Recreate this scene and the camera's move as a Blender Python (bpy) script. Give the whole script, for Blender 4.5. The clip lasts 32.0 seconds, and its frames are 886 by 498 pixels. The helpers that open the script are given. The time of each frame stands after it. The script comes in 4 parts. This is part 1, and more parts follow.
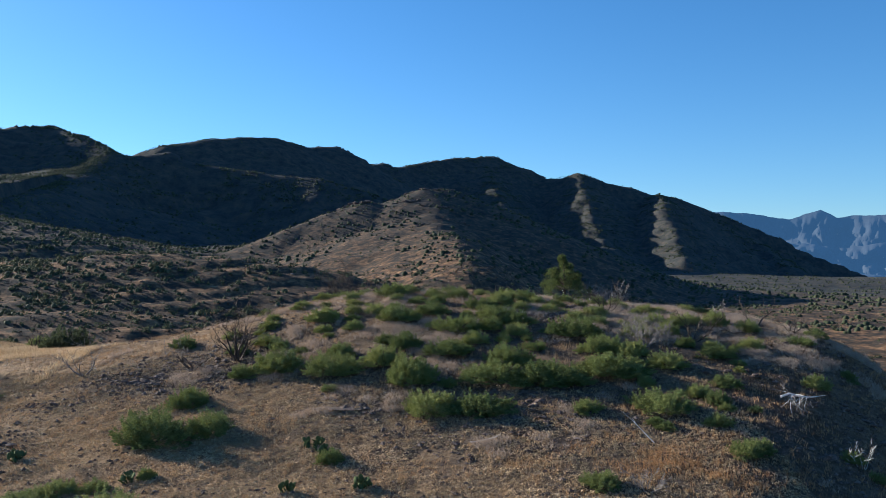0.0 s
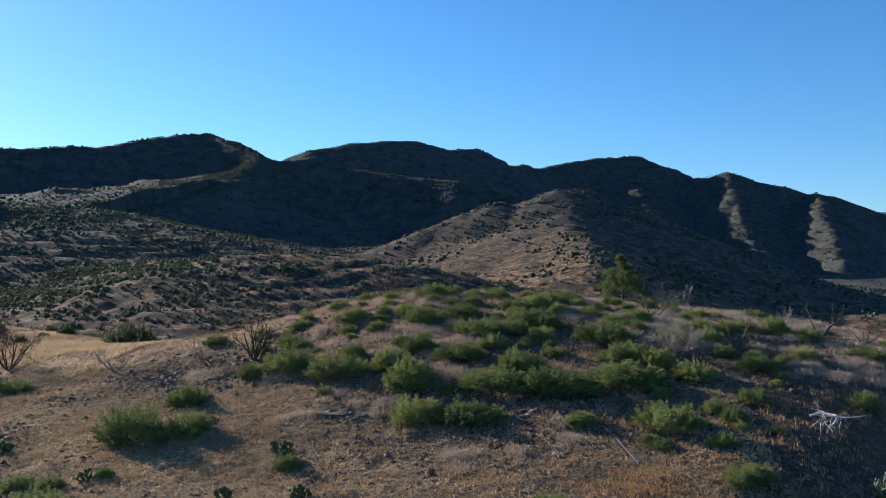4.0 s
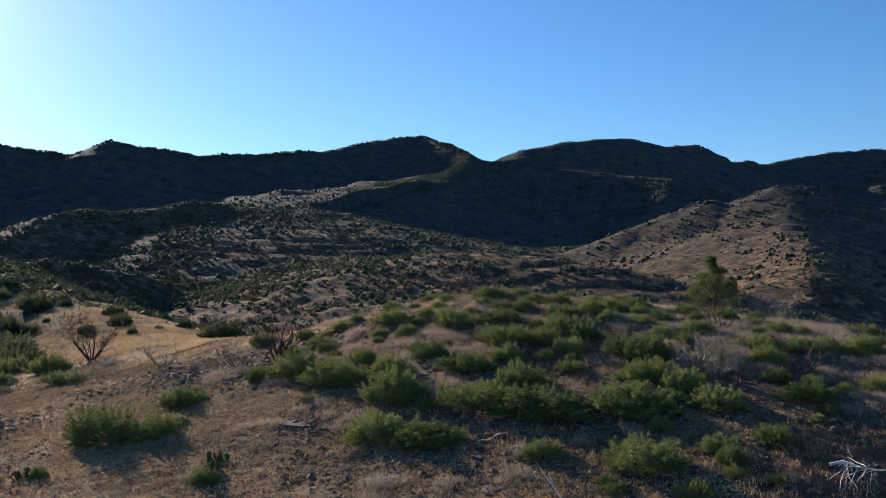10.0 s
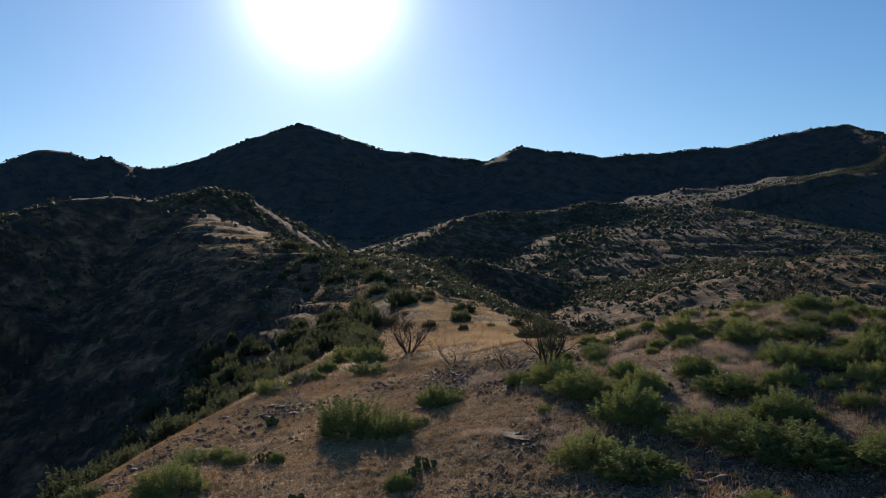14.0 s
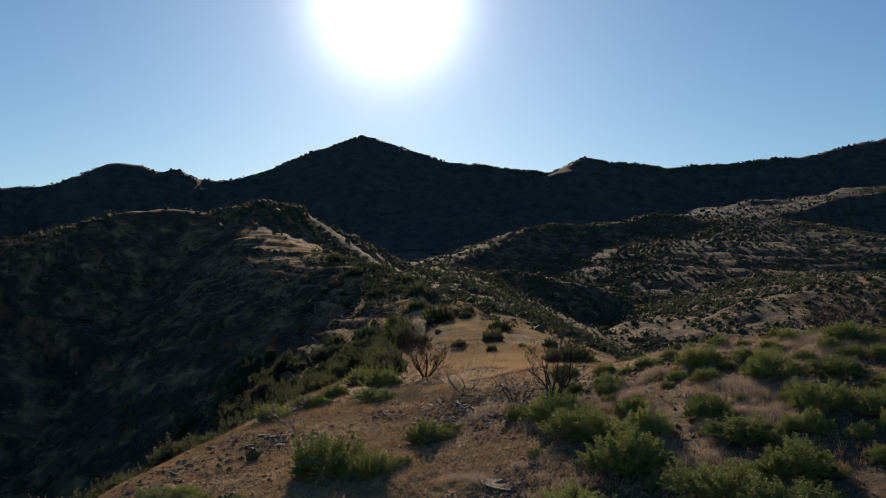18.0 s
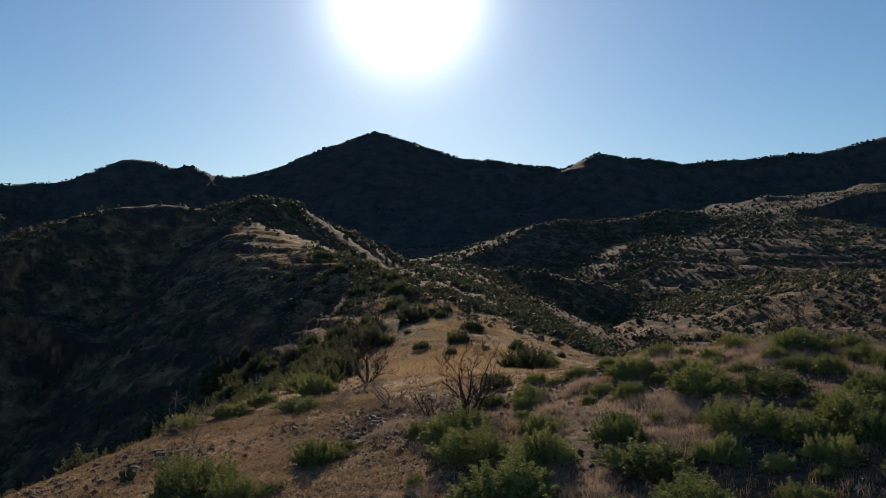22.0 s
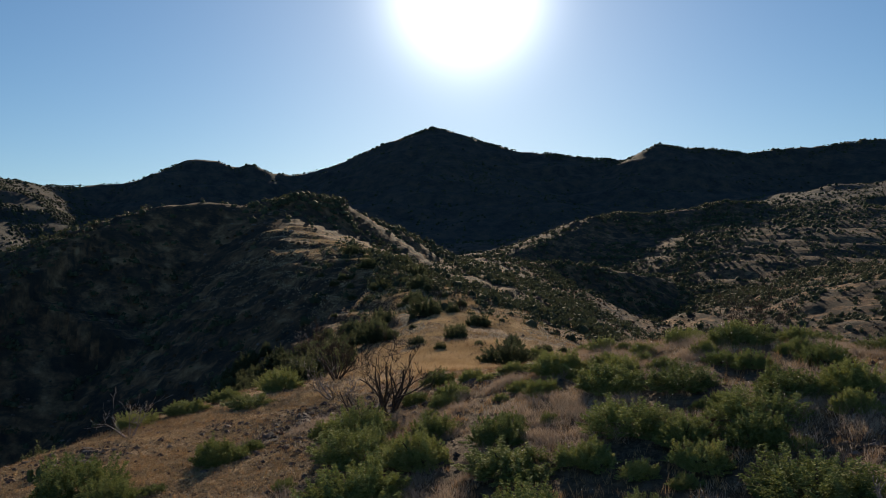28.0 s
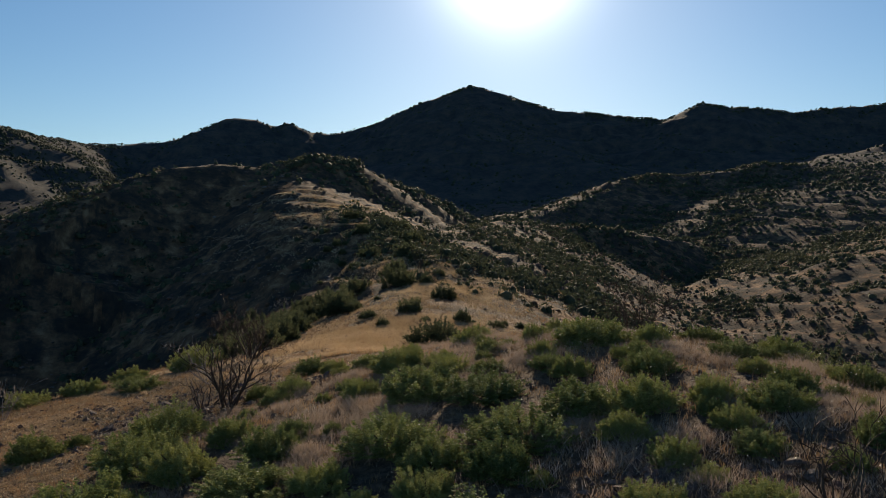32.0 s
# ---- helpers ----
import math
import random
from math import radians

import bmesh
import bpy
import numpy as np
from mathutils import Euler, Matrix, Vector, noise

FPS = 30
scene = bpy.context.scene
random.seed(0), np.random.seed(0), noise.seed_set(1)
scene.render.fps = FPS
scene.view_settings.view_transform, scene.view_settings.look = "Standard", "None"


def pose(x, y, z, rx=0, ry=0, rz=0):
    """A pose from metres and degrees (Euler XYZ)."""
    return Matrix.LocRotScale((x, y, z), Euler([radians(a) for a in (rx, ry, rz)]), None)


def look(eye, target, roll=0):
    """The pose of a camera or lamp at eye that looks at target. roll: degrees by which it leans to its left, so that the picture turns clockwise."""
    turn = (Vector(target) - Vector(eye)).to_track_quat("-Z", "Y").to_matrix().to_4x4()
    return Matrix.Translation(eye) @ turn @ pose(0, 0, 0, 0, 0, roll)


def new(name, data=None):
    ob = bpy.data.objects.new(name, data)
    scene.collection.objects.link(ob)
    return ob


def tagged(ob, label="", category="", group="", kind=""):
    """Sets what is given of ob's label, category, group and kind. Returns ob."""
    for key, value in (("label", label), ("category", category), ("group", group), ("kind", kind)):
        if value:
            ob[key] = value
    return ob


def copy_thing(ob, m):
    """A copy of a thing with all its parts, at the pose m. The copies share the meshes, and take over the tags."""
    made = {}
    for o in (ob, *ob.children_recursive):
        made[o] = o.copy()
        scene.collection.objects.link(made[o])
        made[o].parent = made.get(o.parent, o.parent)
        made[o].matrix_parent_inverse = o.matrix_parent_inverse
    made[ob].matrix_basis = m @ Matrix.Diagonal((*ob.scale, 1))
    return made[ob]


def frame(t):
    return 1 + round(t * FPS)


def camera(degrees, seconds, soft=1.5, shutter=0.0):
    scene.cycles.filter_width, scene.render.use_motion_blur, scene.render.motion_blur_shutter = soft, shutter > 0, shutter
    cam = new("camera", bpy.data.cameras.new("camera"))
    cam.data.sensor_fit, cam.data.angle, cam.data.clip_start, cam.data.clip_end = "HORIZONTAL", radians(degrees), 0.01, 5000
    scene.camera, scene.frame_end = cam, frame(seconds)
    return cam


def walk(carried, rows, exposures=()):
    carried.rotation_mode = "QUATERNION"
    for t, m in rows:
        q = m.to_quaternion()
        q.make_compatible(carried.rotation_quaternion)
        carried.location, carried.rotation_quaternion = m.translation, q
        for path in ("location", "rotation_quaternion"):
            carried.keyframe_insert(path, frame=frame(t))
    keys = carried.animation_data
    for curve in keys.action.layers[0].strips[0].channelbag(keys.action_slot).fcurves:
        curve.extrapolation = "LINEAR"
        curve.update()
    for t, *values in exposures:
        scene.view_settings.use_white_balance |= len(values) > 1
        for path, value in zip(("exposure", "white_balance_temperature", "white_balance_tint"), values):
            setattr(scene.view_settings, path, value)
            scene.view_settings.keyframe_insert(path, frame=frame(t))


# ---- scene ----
cam = camera(54.65, 32.0, 0.7)
# seconds, place in metres, tilt, lean and turn in degrees
ROUTE = (
    (0, -0.000, 0.000, 8.000, 89.153, -0.112, 0.000), (0.5, 0.728, 0.349, 7.979, 89.166, -0.082, 1.878),
    (1, 1.494, 0.646, 7.950, 89.154, -0.131, 3.667), (1.5, 2.254, 0.968, 7.911, 89.185, -0.168, 5.025),
    (2, 2.982, 1.294, 7.885, 89.202, -0.167, 6.163), (2.5, 3.697, 1.601, 7.865, 89.244, -0.105, 7.309),
    (4.5, 6.691, 3.090, 7.771, 89.281, -0.099, 10.206), (5, 7.396, 3.509, 7.778, 89.281, -0.065, 11.017),
    (5.5, 8.115, 3.967, 7.767, 89.272, -0.029, 11.685), (6, 8.772, 4.421, 7.764, 89.282, -0.013, 12.550),
    (6.5, 9.390, 4.898, 7.764, 89.278, -0.014, 13.540), (7, 10.007, 5.423, 7.763, 89.246, 0.036, 14.494),
    (7.5, 10.655, 5.956, 7.751, 89.242, 0.025, 15.762), (8, 11.277, 6.504, 7.736, 89.251, 0.014, 16.914),
    (8.5, 11.875, 7.096, 7.720, 89.256, 0.024, 18.424), (9, 12.480, 7.695, 7.706, 89.258, 0.038, 20.101),
    (9.5, 13.084, 8.290, 7.699, 89.256, 0.041, 21.828), (10, 13.647, 8.913, 7.697, 89.248, 0.143, 23.905),
    (10.5, 14.236, 9.553, 7.687, 89.243, 0.052, 26.503), (11, 14.745, 10.233, 7.674, 89.234, 0.088, 28.825),
    (11.5, 15.246, 10.938, 7.665, 89.215, 0.046, 31.817), (12, 15.720, 11.653, 7.676, 89.216, 0.044, 34.767),
    (12.5, 16.136, 12.395, 7.681, 89.218, 0.048, 37.693), (13, 16.503, 13.162, 7.682, 89.203, 0.109, 41.360),
    (13.5, 16.823, 13.973, 7.680, 89.200, 0.102, 45.883), (14, 17.079, 14.812, 7.703, 89.191, 0.084, 50.675),
    (14.5, 17.223, 15.644, 7.729, 89.183, 0.241, 54.325), (16.5, 17.066, 18.144, 7.949, 89.465, 0.379, 54.810),
    (17, 16.759, 18.330, 7.989, 89.599, 0.225, 54.766), (17.5, 16.533, 18.526, 8.046, 89.786, 0.106, 54.640),
    (18, 16.493, 18.952, 8.090, 89.938, 0.245, 54.983), (18.5, 16.531, 19.556, 8.160, 89.952, 0.285, 55.323),
    (19, 16.585, 20.270, 8.192, 89.937, 0.319, 55.431), (19.5, 16.605, 21.090, 8.213, 89.851, 0.238, 55.498),
    (20, 16.576, 21.974, 8.211, 89.785, 0.236, 55.631), (20.5, 16.500, 22.895, 8.214, 89.716, 0.294, 55.808),
    (21, 16.359, 23.759, 8.197, 89.725, 0.447, 55.874), (21.5, 16.131, 24.376, 8.176, 89.631, 0.382, 55.980),
    (22, 15.844, 24.714, 8.127, 89.691, 0.302, 56.104), (22.5, 15.544, 24.798, 8.135, 89.778, 0.136, 56.214),
    (23, 15.312, 24.750, 8.158, 89.939, 0.068, 56.362), (23.5, 15.156, 24.657, 8.161, 90.049, 0.002, 56.597),
    (24, 15.118, 24.618, 8.160, 90.131, -0.162, 57.332), (24.5, 15.236, 24.813, 8.142, 90.191, -0.238, 57.798),
    (26.5, 16.488, 27.248, 7.994, 89.738, -0.459, 59.287), (27, 16.813, 28.174, 7.953, 89.573, -0.415, 59.682),
    (27.5, 17.096, 29.186, 7.956, 89.419, -0.411, 60.035), (28, 17.296, 30.184, 7.948, 89.348, -0.430, 60.371),
    (28.5, 17.526, 31.188, 7.960, 89.248, -0.392, 60.723), (29, 17.784, 32.154, 7.993, 88.709, -0.379, 61.099),
    (29.5, 18.007, 33.111, 8.013, 87.247, -0.358, 61.491), (30, 18.261, 33.973, 8.023, 86.956, -0.260, 61.870),
    (30.5, 18.460, 34.877, 8.030, 86.853, -0.252, 62.234), (31, 18.594, 35.804, 8.197, 86.752, -0.188, 62.619),
    (31.5, 18.701, 36.646, 8.493, 86.692, -0.023, 62.930), (32, 18.734, 37.241, 8.846, 86.635, -0.088, 63.263),
)
walk(cam, [(t, pose(x, y, z, tilt, 0, turn) @ pose(0, 0, 0, 0, 0, lean)) for t, x, y, z, tilt, lean, turn in ROUTE], ((0, 1.36, 5600, 6), (5, 1.38, 5700, 8), (7, 1.36, 5950, 12), (9, 1.28, 5950, 11), (11, 1.07, 6200, 12), (14, 0.76, 6500, 11), (19, 0.57, 7150, 10), (28, 0.57, 7150, 10), (29, 0.53, 7150, 10), (30, 0.51, 7150, 10), (31, 0.64, 7150, 10), (32, 0.64, 7150, 10)))

# ---- sky and sun ----
SUN_TURN, SUN_RISE = radians(58.7), radians(16.2)
SUN_DIR = Vector((-math.sin(SUN_TURN) * math.cos(SUN_RISE), math.cos(SUN_TURN) * math.cos(SUN_RISE), math.sin(SUN_RISE)))

world = bpy.data.worlds.new("sky")
scene.world = world
world.use_nodes = True
wn, wl = world.node_tree.nodes, world.node_tree.links
wn.clear()
sky = wn.new("ShaderNodeTexSky")
sky.sky_type = "NISHITA"
sky.sun_disc = False
sky.sun_elevation = SUN_RISE
sky.sun_rotation = -SUN_TURN
sky.altitude = 1200
sky.air_density = 1.0
sky.dust_density = 0.25
sky.ozone_density = 4.0
coord = wn.new("ShaderNodeTexCoord")
# the thin, dry air keeps the sky blue down to the horizon
clear = wn.new("ShaderNodeMapping")
clear.inputs["Scale"].default_value, clear.inputs["Location"].default_value = (1, 1, 0.86), (0, 0, 0.039)
wl.new(coord.outputs["Generated"], clear.inputs["Vector"])
unit = wn.new("ShaderNodeVectorMath")
unit.operation = "NORMALIZE"
wl.new(clear.outputs[0], unit.inputs[0])
wl.new(unit.outputs[0], sky.inputs["Vector"])
dot = wn.new("ShaderNodeVectorMath")
dot.operation = "DOT_PRODUCT"
dot.inputs[1].default_value = SUN_DIR
wl.new(coord.outputs["Generated"], dot.inputs[0])
# the bright halo of air round the sun: a narrow and a wide lobe
halo = None
for power, gain in ((420, 22.0), (60, 1.6), (12, 0.25), (6, 0.4)):
    up = wn.new("ShaderNodeMath")
    up.operation, up.use_clamp = "MAXIMUM", True
    up.inputs[1].default_value = 0.0
    wl.new(dot.outputs["Value"], up.inputs[0])
    lobe = wn.new("ShaderNodeMath")
    lobe.operation = "POWER"
    lobe.inputs[1].default_value = power
    wl.new(up.outputs[0], lobe.inputs[0])
    amount = wn.new("ShaderNodeMath")
    amount.operation = "MULTIPLY"
    amount.inputs[1].default_value = gain
    wl.new(lobe.outputs[0], amount.inputs[0])
    if halo:
        total = wn.new("ShaderNodeMath")
        total.operation = "ADD"
        wl.new(halo, total.inputs[0])
        wl.new(amount.outputs[0], total.inputs[1])
        halo = total.outputs[0]
    else:
        halo = amount.outputs[0]
tint = wn.new("ShaderNodeVectorMath")
tint.operation = "SCALE"
tint.inputs[0].default_value = (0.95, 0.98, 1.0)
wl.new(halo, tint.inputs["Scale"])
both = wn.new("ShaderNodeVectorMath")
both.operation = "ADD"
rich = wn.new("ShaderNodeHueSaturation")
rich.inputs["Saturation"].default_value = 1.12
wl.new(sky.outputs[0], rich.inputs["Color"])
wl.new(rich.outputs[0], both.inputs[0])
wl.new(tint.outputs[0], both.inputs[1])
backing = wn.new("ShaderNodeBackground")
backing.inputs["Strength"].default_value = 0.061
wl.new(both.outputs[0], backing.inputs["Color"])
world_out = wn.new("ShaderNodeOutputWorld")
wl.new(backing.outputs[0], world_out.inputs["Surface"])

sun_data = bpy.data.lights.new("sun", "SUN")
sun_data.energy, sun_data.angle, sun_data.color = 5.0, radians(0.53), (1.0, 0.86, 0.69)
sun = new("sun", sun_data)
sun.matrix_world = look(SUN_DIR * 300, (0, 0, 0))

# ---- noise and land forms ----
def lattice(ix, iy, seed):
    h = (ix * 374761393 + iy * 668265263 + seed * 362437) & 0x7FFFFFFF
    h = ((h ^ (h >> 13)) * 1274126177) & 0x7FFFFFFF
    return ((h ^ (h >> 16)) & 0xFFFF) / 32767.5 - 1.0


def value_noise(x, y, seed):
    fx, fy = np.floor(x), np.floor(y)
    ix, iy = fx.astype(np.int64), fy.astype(np.int64)
    u, v = x - fx, y - fy
    u, v = u * u * u * (u * (u * 6 - 15) + 10), v * v * v * (v * (v * 6 - 15) + 10)
    a, b = lattice(ix, iy, seed), lattice(ix + 1, iy, seed)
    c, d = lattice(ix, iy + 1, seed), lattice(ix + 1, iy + 1, seed)
    return (a + (b - a) * u) * (1 - v) + (c + (d - c) * u) * v


def fbm(x, y, size, octaves, seed, ridged=False):
    total, gain = 0.0, 1.0
    x, y = x / size, y / size
    for k in range(octaves):
        n = value_noise(x + 17.3 * k, y - 9.1 * k, seed + k)
        total = total + gain * (1 - 2 * np.abs(n) if ridged else n)
        x, y = 0.8 * 2.1 * x - 0.6 * 2.1 * y, 0.6 * 2.1 * x + 0.8 * 2.1 * y
        gain *= 0.5
    return total


def crest(x, y, line, slope, blunt, gully):
    """A ridge with its crest along the line of (x, y, z); gullies cut deeper the farther down its flanks. slope: left and right of the line."""
    best, apart = np.full(x.shape, -1e4), np.full(x.shape, 1e4)
    for (ax, ay, az), (bx, by, bz) in zip(line, line[1:]):
        dx, dy = bx - ax, by - ay
        t = np.clip(((x - ax) * dx + (y - ay) * dy) / (dx * dx + dy * dy), 0, 1)
        px, py = x - ax - t * dx, y - ay - t * dy
        d = np.sqrt(px * px + py * py + blunt * blunt) - blunt
        left = dx * py - dy * px > 0
        fall = np.where(left, slope[0], slope[1])
        best = np.maximum(best, az + (bz - az) * t - d * (fall + gully * np.minimum(d, 120) / 120))
        apart = np.minimum(apart, d)
    crest.apart = apart
    return best


def smooth_max(a, b, k):
    h = np.clip(0.5 + 0.5 * (a - b) / k, 0, 1)
    return b + (a - b) * h + k * h * (1 - h)


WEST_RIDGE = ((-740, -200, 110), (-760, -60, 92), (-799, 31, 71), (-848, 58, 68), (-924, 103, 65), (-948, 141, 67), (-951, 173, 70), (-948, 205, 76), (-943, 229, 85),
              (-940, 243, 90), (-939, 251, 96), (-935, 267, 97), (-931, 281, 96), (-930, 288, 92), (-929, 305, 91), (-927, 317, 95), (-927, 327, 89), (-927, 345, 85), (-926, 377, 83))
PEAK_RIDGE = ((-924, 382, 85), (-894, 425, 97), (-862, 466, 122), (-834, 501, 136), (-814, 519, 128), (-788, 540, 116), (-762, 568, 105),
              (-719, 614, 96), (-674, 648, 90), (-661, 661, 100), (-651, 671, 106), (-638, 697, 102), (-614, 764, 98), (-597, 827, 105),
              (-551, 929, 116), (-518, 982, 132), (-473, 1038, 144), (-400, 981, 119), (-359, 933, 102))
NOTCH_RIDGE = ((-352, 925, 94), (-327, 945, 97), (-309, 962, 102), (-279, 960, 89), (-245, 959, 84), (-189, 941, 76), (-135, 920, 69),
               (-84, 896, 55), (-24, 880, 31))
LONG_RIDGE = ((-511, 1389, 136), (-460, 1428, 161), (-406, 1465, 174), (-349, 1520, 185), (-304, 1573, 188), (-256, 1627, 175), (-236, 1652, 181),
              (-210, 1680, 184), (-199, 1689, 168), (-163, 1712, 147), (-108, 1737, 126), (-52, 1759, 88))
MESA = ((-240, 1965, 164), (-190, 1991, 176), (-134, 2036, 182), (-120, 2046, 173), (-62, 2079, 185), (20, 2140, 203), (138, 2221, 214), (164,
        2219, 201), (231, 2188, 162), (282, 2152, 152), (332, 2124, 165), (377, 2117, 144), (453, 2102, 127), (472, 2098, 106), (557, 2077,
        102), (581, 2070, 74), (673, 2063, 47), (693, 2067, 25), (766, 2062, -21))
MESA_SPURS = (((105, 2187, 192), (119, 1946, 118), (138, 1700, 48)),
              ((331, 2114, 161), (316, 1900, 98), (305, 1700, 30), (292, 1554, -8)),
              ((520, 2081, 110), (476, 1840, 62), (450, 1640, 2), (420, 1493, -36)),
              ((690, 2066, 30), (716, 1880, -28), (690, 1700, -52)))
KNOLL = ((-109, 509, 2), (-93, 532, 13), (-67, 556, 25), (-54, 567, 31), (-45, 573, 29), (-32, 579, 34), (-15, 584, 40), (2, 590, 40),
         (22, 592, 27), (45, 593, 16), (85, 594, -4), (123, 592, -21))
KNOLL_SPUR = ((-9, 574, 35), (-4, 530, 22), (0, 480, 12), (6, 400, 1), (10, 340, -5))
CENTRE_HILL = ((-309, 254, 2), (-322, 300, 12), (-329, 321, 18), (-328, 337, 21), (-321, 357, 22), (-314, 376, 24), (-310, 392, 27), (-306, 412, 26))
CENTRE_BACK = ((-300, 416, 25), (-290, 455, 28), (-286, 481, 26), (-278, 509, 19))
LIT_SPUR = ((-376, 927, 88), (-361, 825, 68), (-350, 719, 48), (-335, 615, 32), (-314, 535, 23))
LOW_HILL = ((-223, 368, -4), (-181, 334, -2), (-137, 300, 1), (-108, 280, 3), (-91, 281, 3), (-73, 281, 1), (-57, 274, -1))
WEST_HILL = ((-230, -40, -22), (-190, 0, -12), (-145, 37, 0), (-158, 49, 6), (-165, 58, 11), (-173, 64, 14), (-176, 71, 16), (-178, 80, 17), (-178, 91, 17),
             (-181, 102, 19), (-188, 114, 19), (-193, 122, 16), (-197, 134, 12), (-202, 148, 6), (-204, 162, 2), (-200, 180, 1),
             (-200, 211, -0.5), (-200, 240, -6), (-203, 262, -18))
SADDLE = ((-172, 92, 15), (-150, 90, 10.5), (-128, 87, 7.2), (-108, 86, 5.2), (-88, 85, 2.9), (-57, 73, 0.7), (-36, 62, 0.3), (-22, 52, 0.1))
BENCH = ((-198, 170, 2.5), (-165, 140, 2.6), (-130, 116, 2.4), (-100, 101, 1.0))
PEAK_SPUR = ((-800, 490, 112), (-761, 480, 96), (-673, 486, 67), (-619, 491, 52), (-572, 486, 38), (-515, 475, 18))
# valley floors: place, level, reach
FLOOR = ((0, 180, -18, 120), (-90, 20, -34, 70), (-150, 180, -30, 90), (-225, 335, -18, 80), (-250, 520, 1, 100), (-195, 640, 4, 130), (0, 700, 0, 150),
         (250, 400, -26, 200), (300, 1100, -42, 300), (800, 1200, -52, 400), (-400, 300, -6, 110), (-600, 300, 5, 150), (-500, 600, 6, 120),
         (-100, 1300, 20, 250), (0, -150, -30, 150), (1200, 0, -50, 600), (0, -1200, -40, 700), (-900, -600, 0, 500), (0, 2900, -20, 700), (1500, 2600, -190, 900))


def softplus(d, k):
    return k * np.logaddexp(0, d / k)


def height(x, y):
    shape = x.shape
    x, y = np.ravel(x).astype(float), np.ravel(y).astype(float)
    # valley floors
    low, weight = np.zeros(x.shape), np.full(x.shape, 1e-9)
    for fx, fy, fz, reach in FLOOR:
        w = 1 / (1 + ((x - fx) ** 2 + (y - fy) ** 2) / reach ** 2) ** 2.5
        low, weight = low + w * fz, weight + w
    z = low / weight
    # far ridges
    wx = x + 2.5 * fbm(x, y, 70, 3, 11) * np.clip((y + np.abs(x) - 250) / 300, 0, 1)
    wy = y + 2.5 * fbm(x, y, 70, 3, 23) * np.clip((y + np.abs(x) - 250) / 300, 0, 1)
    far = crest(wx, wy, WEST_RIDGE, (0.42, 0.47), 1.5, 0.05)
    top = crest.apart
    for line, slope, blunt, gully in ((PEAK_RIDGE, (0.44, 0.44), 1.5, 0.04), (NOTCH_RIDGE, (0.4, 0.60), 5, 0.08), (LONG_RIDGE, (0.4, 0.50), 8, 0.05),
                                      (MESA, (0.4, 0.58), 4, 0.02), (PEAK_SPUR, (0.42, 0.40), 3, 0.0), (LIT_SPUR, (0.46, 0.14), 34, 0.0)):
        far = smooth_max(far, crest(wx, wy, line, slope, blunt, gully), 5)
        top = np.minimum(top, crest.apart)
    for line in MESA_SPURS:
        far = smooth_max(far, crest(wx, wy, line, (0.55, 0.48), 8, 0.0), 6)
    cut = fbm(x, y, 150, 4, 41, True)
    above = np.clip((far - z) / 60, 0, 1) * np.clip((top - 6) / 40, 0, 1)
    far = far + above * 7 * (cut - 0.6)
    # ledges of harder rock
    step = 16.0
    level = (far + 5 * fbm(x, y, 160, 2, 47)) / step
    part_way = level - np.floor(level)
    ledge = (np.clip((part_way - 0.62) / 0.3, 0, 1) - part_way) * step
    far = far + ledge * 0.5 * above
    far = far + above * 1.7 * fbm(x, y, 34, 4, 53)
    z = smooth_max(z, far, 10)
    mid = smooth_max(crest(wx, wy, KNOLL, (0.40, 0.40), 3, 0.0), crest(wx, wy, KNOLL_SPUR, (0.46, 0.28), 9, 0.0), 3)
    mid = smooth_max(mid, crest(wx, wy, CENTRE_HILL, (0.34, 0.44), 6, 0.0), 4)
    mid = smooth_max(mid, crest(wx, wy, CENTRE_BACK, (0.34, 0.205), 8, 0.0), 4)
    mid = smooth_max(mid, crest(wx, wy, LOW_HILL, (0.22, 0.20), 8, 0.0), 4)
    z = smooth_max(z, mid, 5)
    rough = 1.2 * fbm(x, y, 45, 3, 61) + 0.3 * (fbm(x, y, 13, 3, 67, True) - 0.6)
    shelf = (z + 1.3 * fbm(x, y, 40, 3, 69)) / 2.6
    shelf = (np.clip((shelf - np.floor(shelf) - 0.6) / 0.3, 0, 1) - (shelf - np.floor(shelf))) * 2.6
    rough = rough + 0.5 * shelf * np.clip(1.5 - np.hypot(x, y) / 700, 0, 1)
    z = z + rough * np.clip((np.hypot(x, y) - 110) / 120, 0, 1)
    # the near ridge, its mound and the hill to the west
    west = smooth_max(crest(x, y, WEST_HILL, (0.34, 0.72), 2.5, 0.0), crest(x, y, SADDLE, (0.42, 0.66), 8, 0.0), 2)
    west = smooth_max(west, crest(x, y, BENCH, (0.5, 0.6), 10, 0.0), 2)
    shelf = (west + fbm(x, y, 14, 3, 73)) / 1.7
    shelf = (np.clip((shelf - np.floor(shelf) - 0.65) / 0.25, 0, 1) - (shelf - np.floor(shelf))) * 1.7
    z = smooth_max(z, west + (0.45 * fbm(x, y, 18, 4, 71) + 0.5 * shelf) * np.clip((-x - 30) / 40, 0, 1), 3)
    dx, dy = x - 2, y - 53
    near = 4.25 * np.exp(-0.5 * (dx / np.where(dx < 0, 16, 21)) ** 2 - 0.5 * (dy / np.where(dy < 0, 12, 9.5)) ** 2)
    near = near + 1.2 * np.exp(-((x + 6) ** 2 + (y - 57) ** 2) / 90) + 0.7 * np.exp(-((x + 26) ** 2 + (y - 52) ** 2) / 120)
    near = near - 0.5 + 0.03 * np.clip(x, -40, 20)
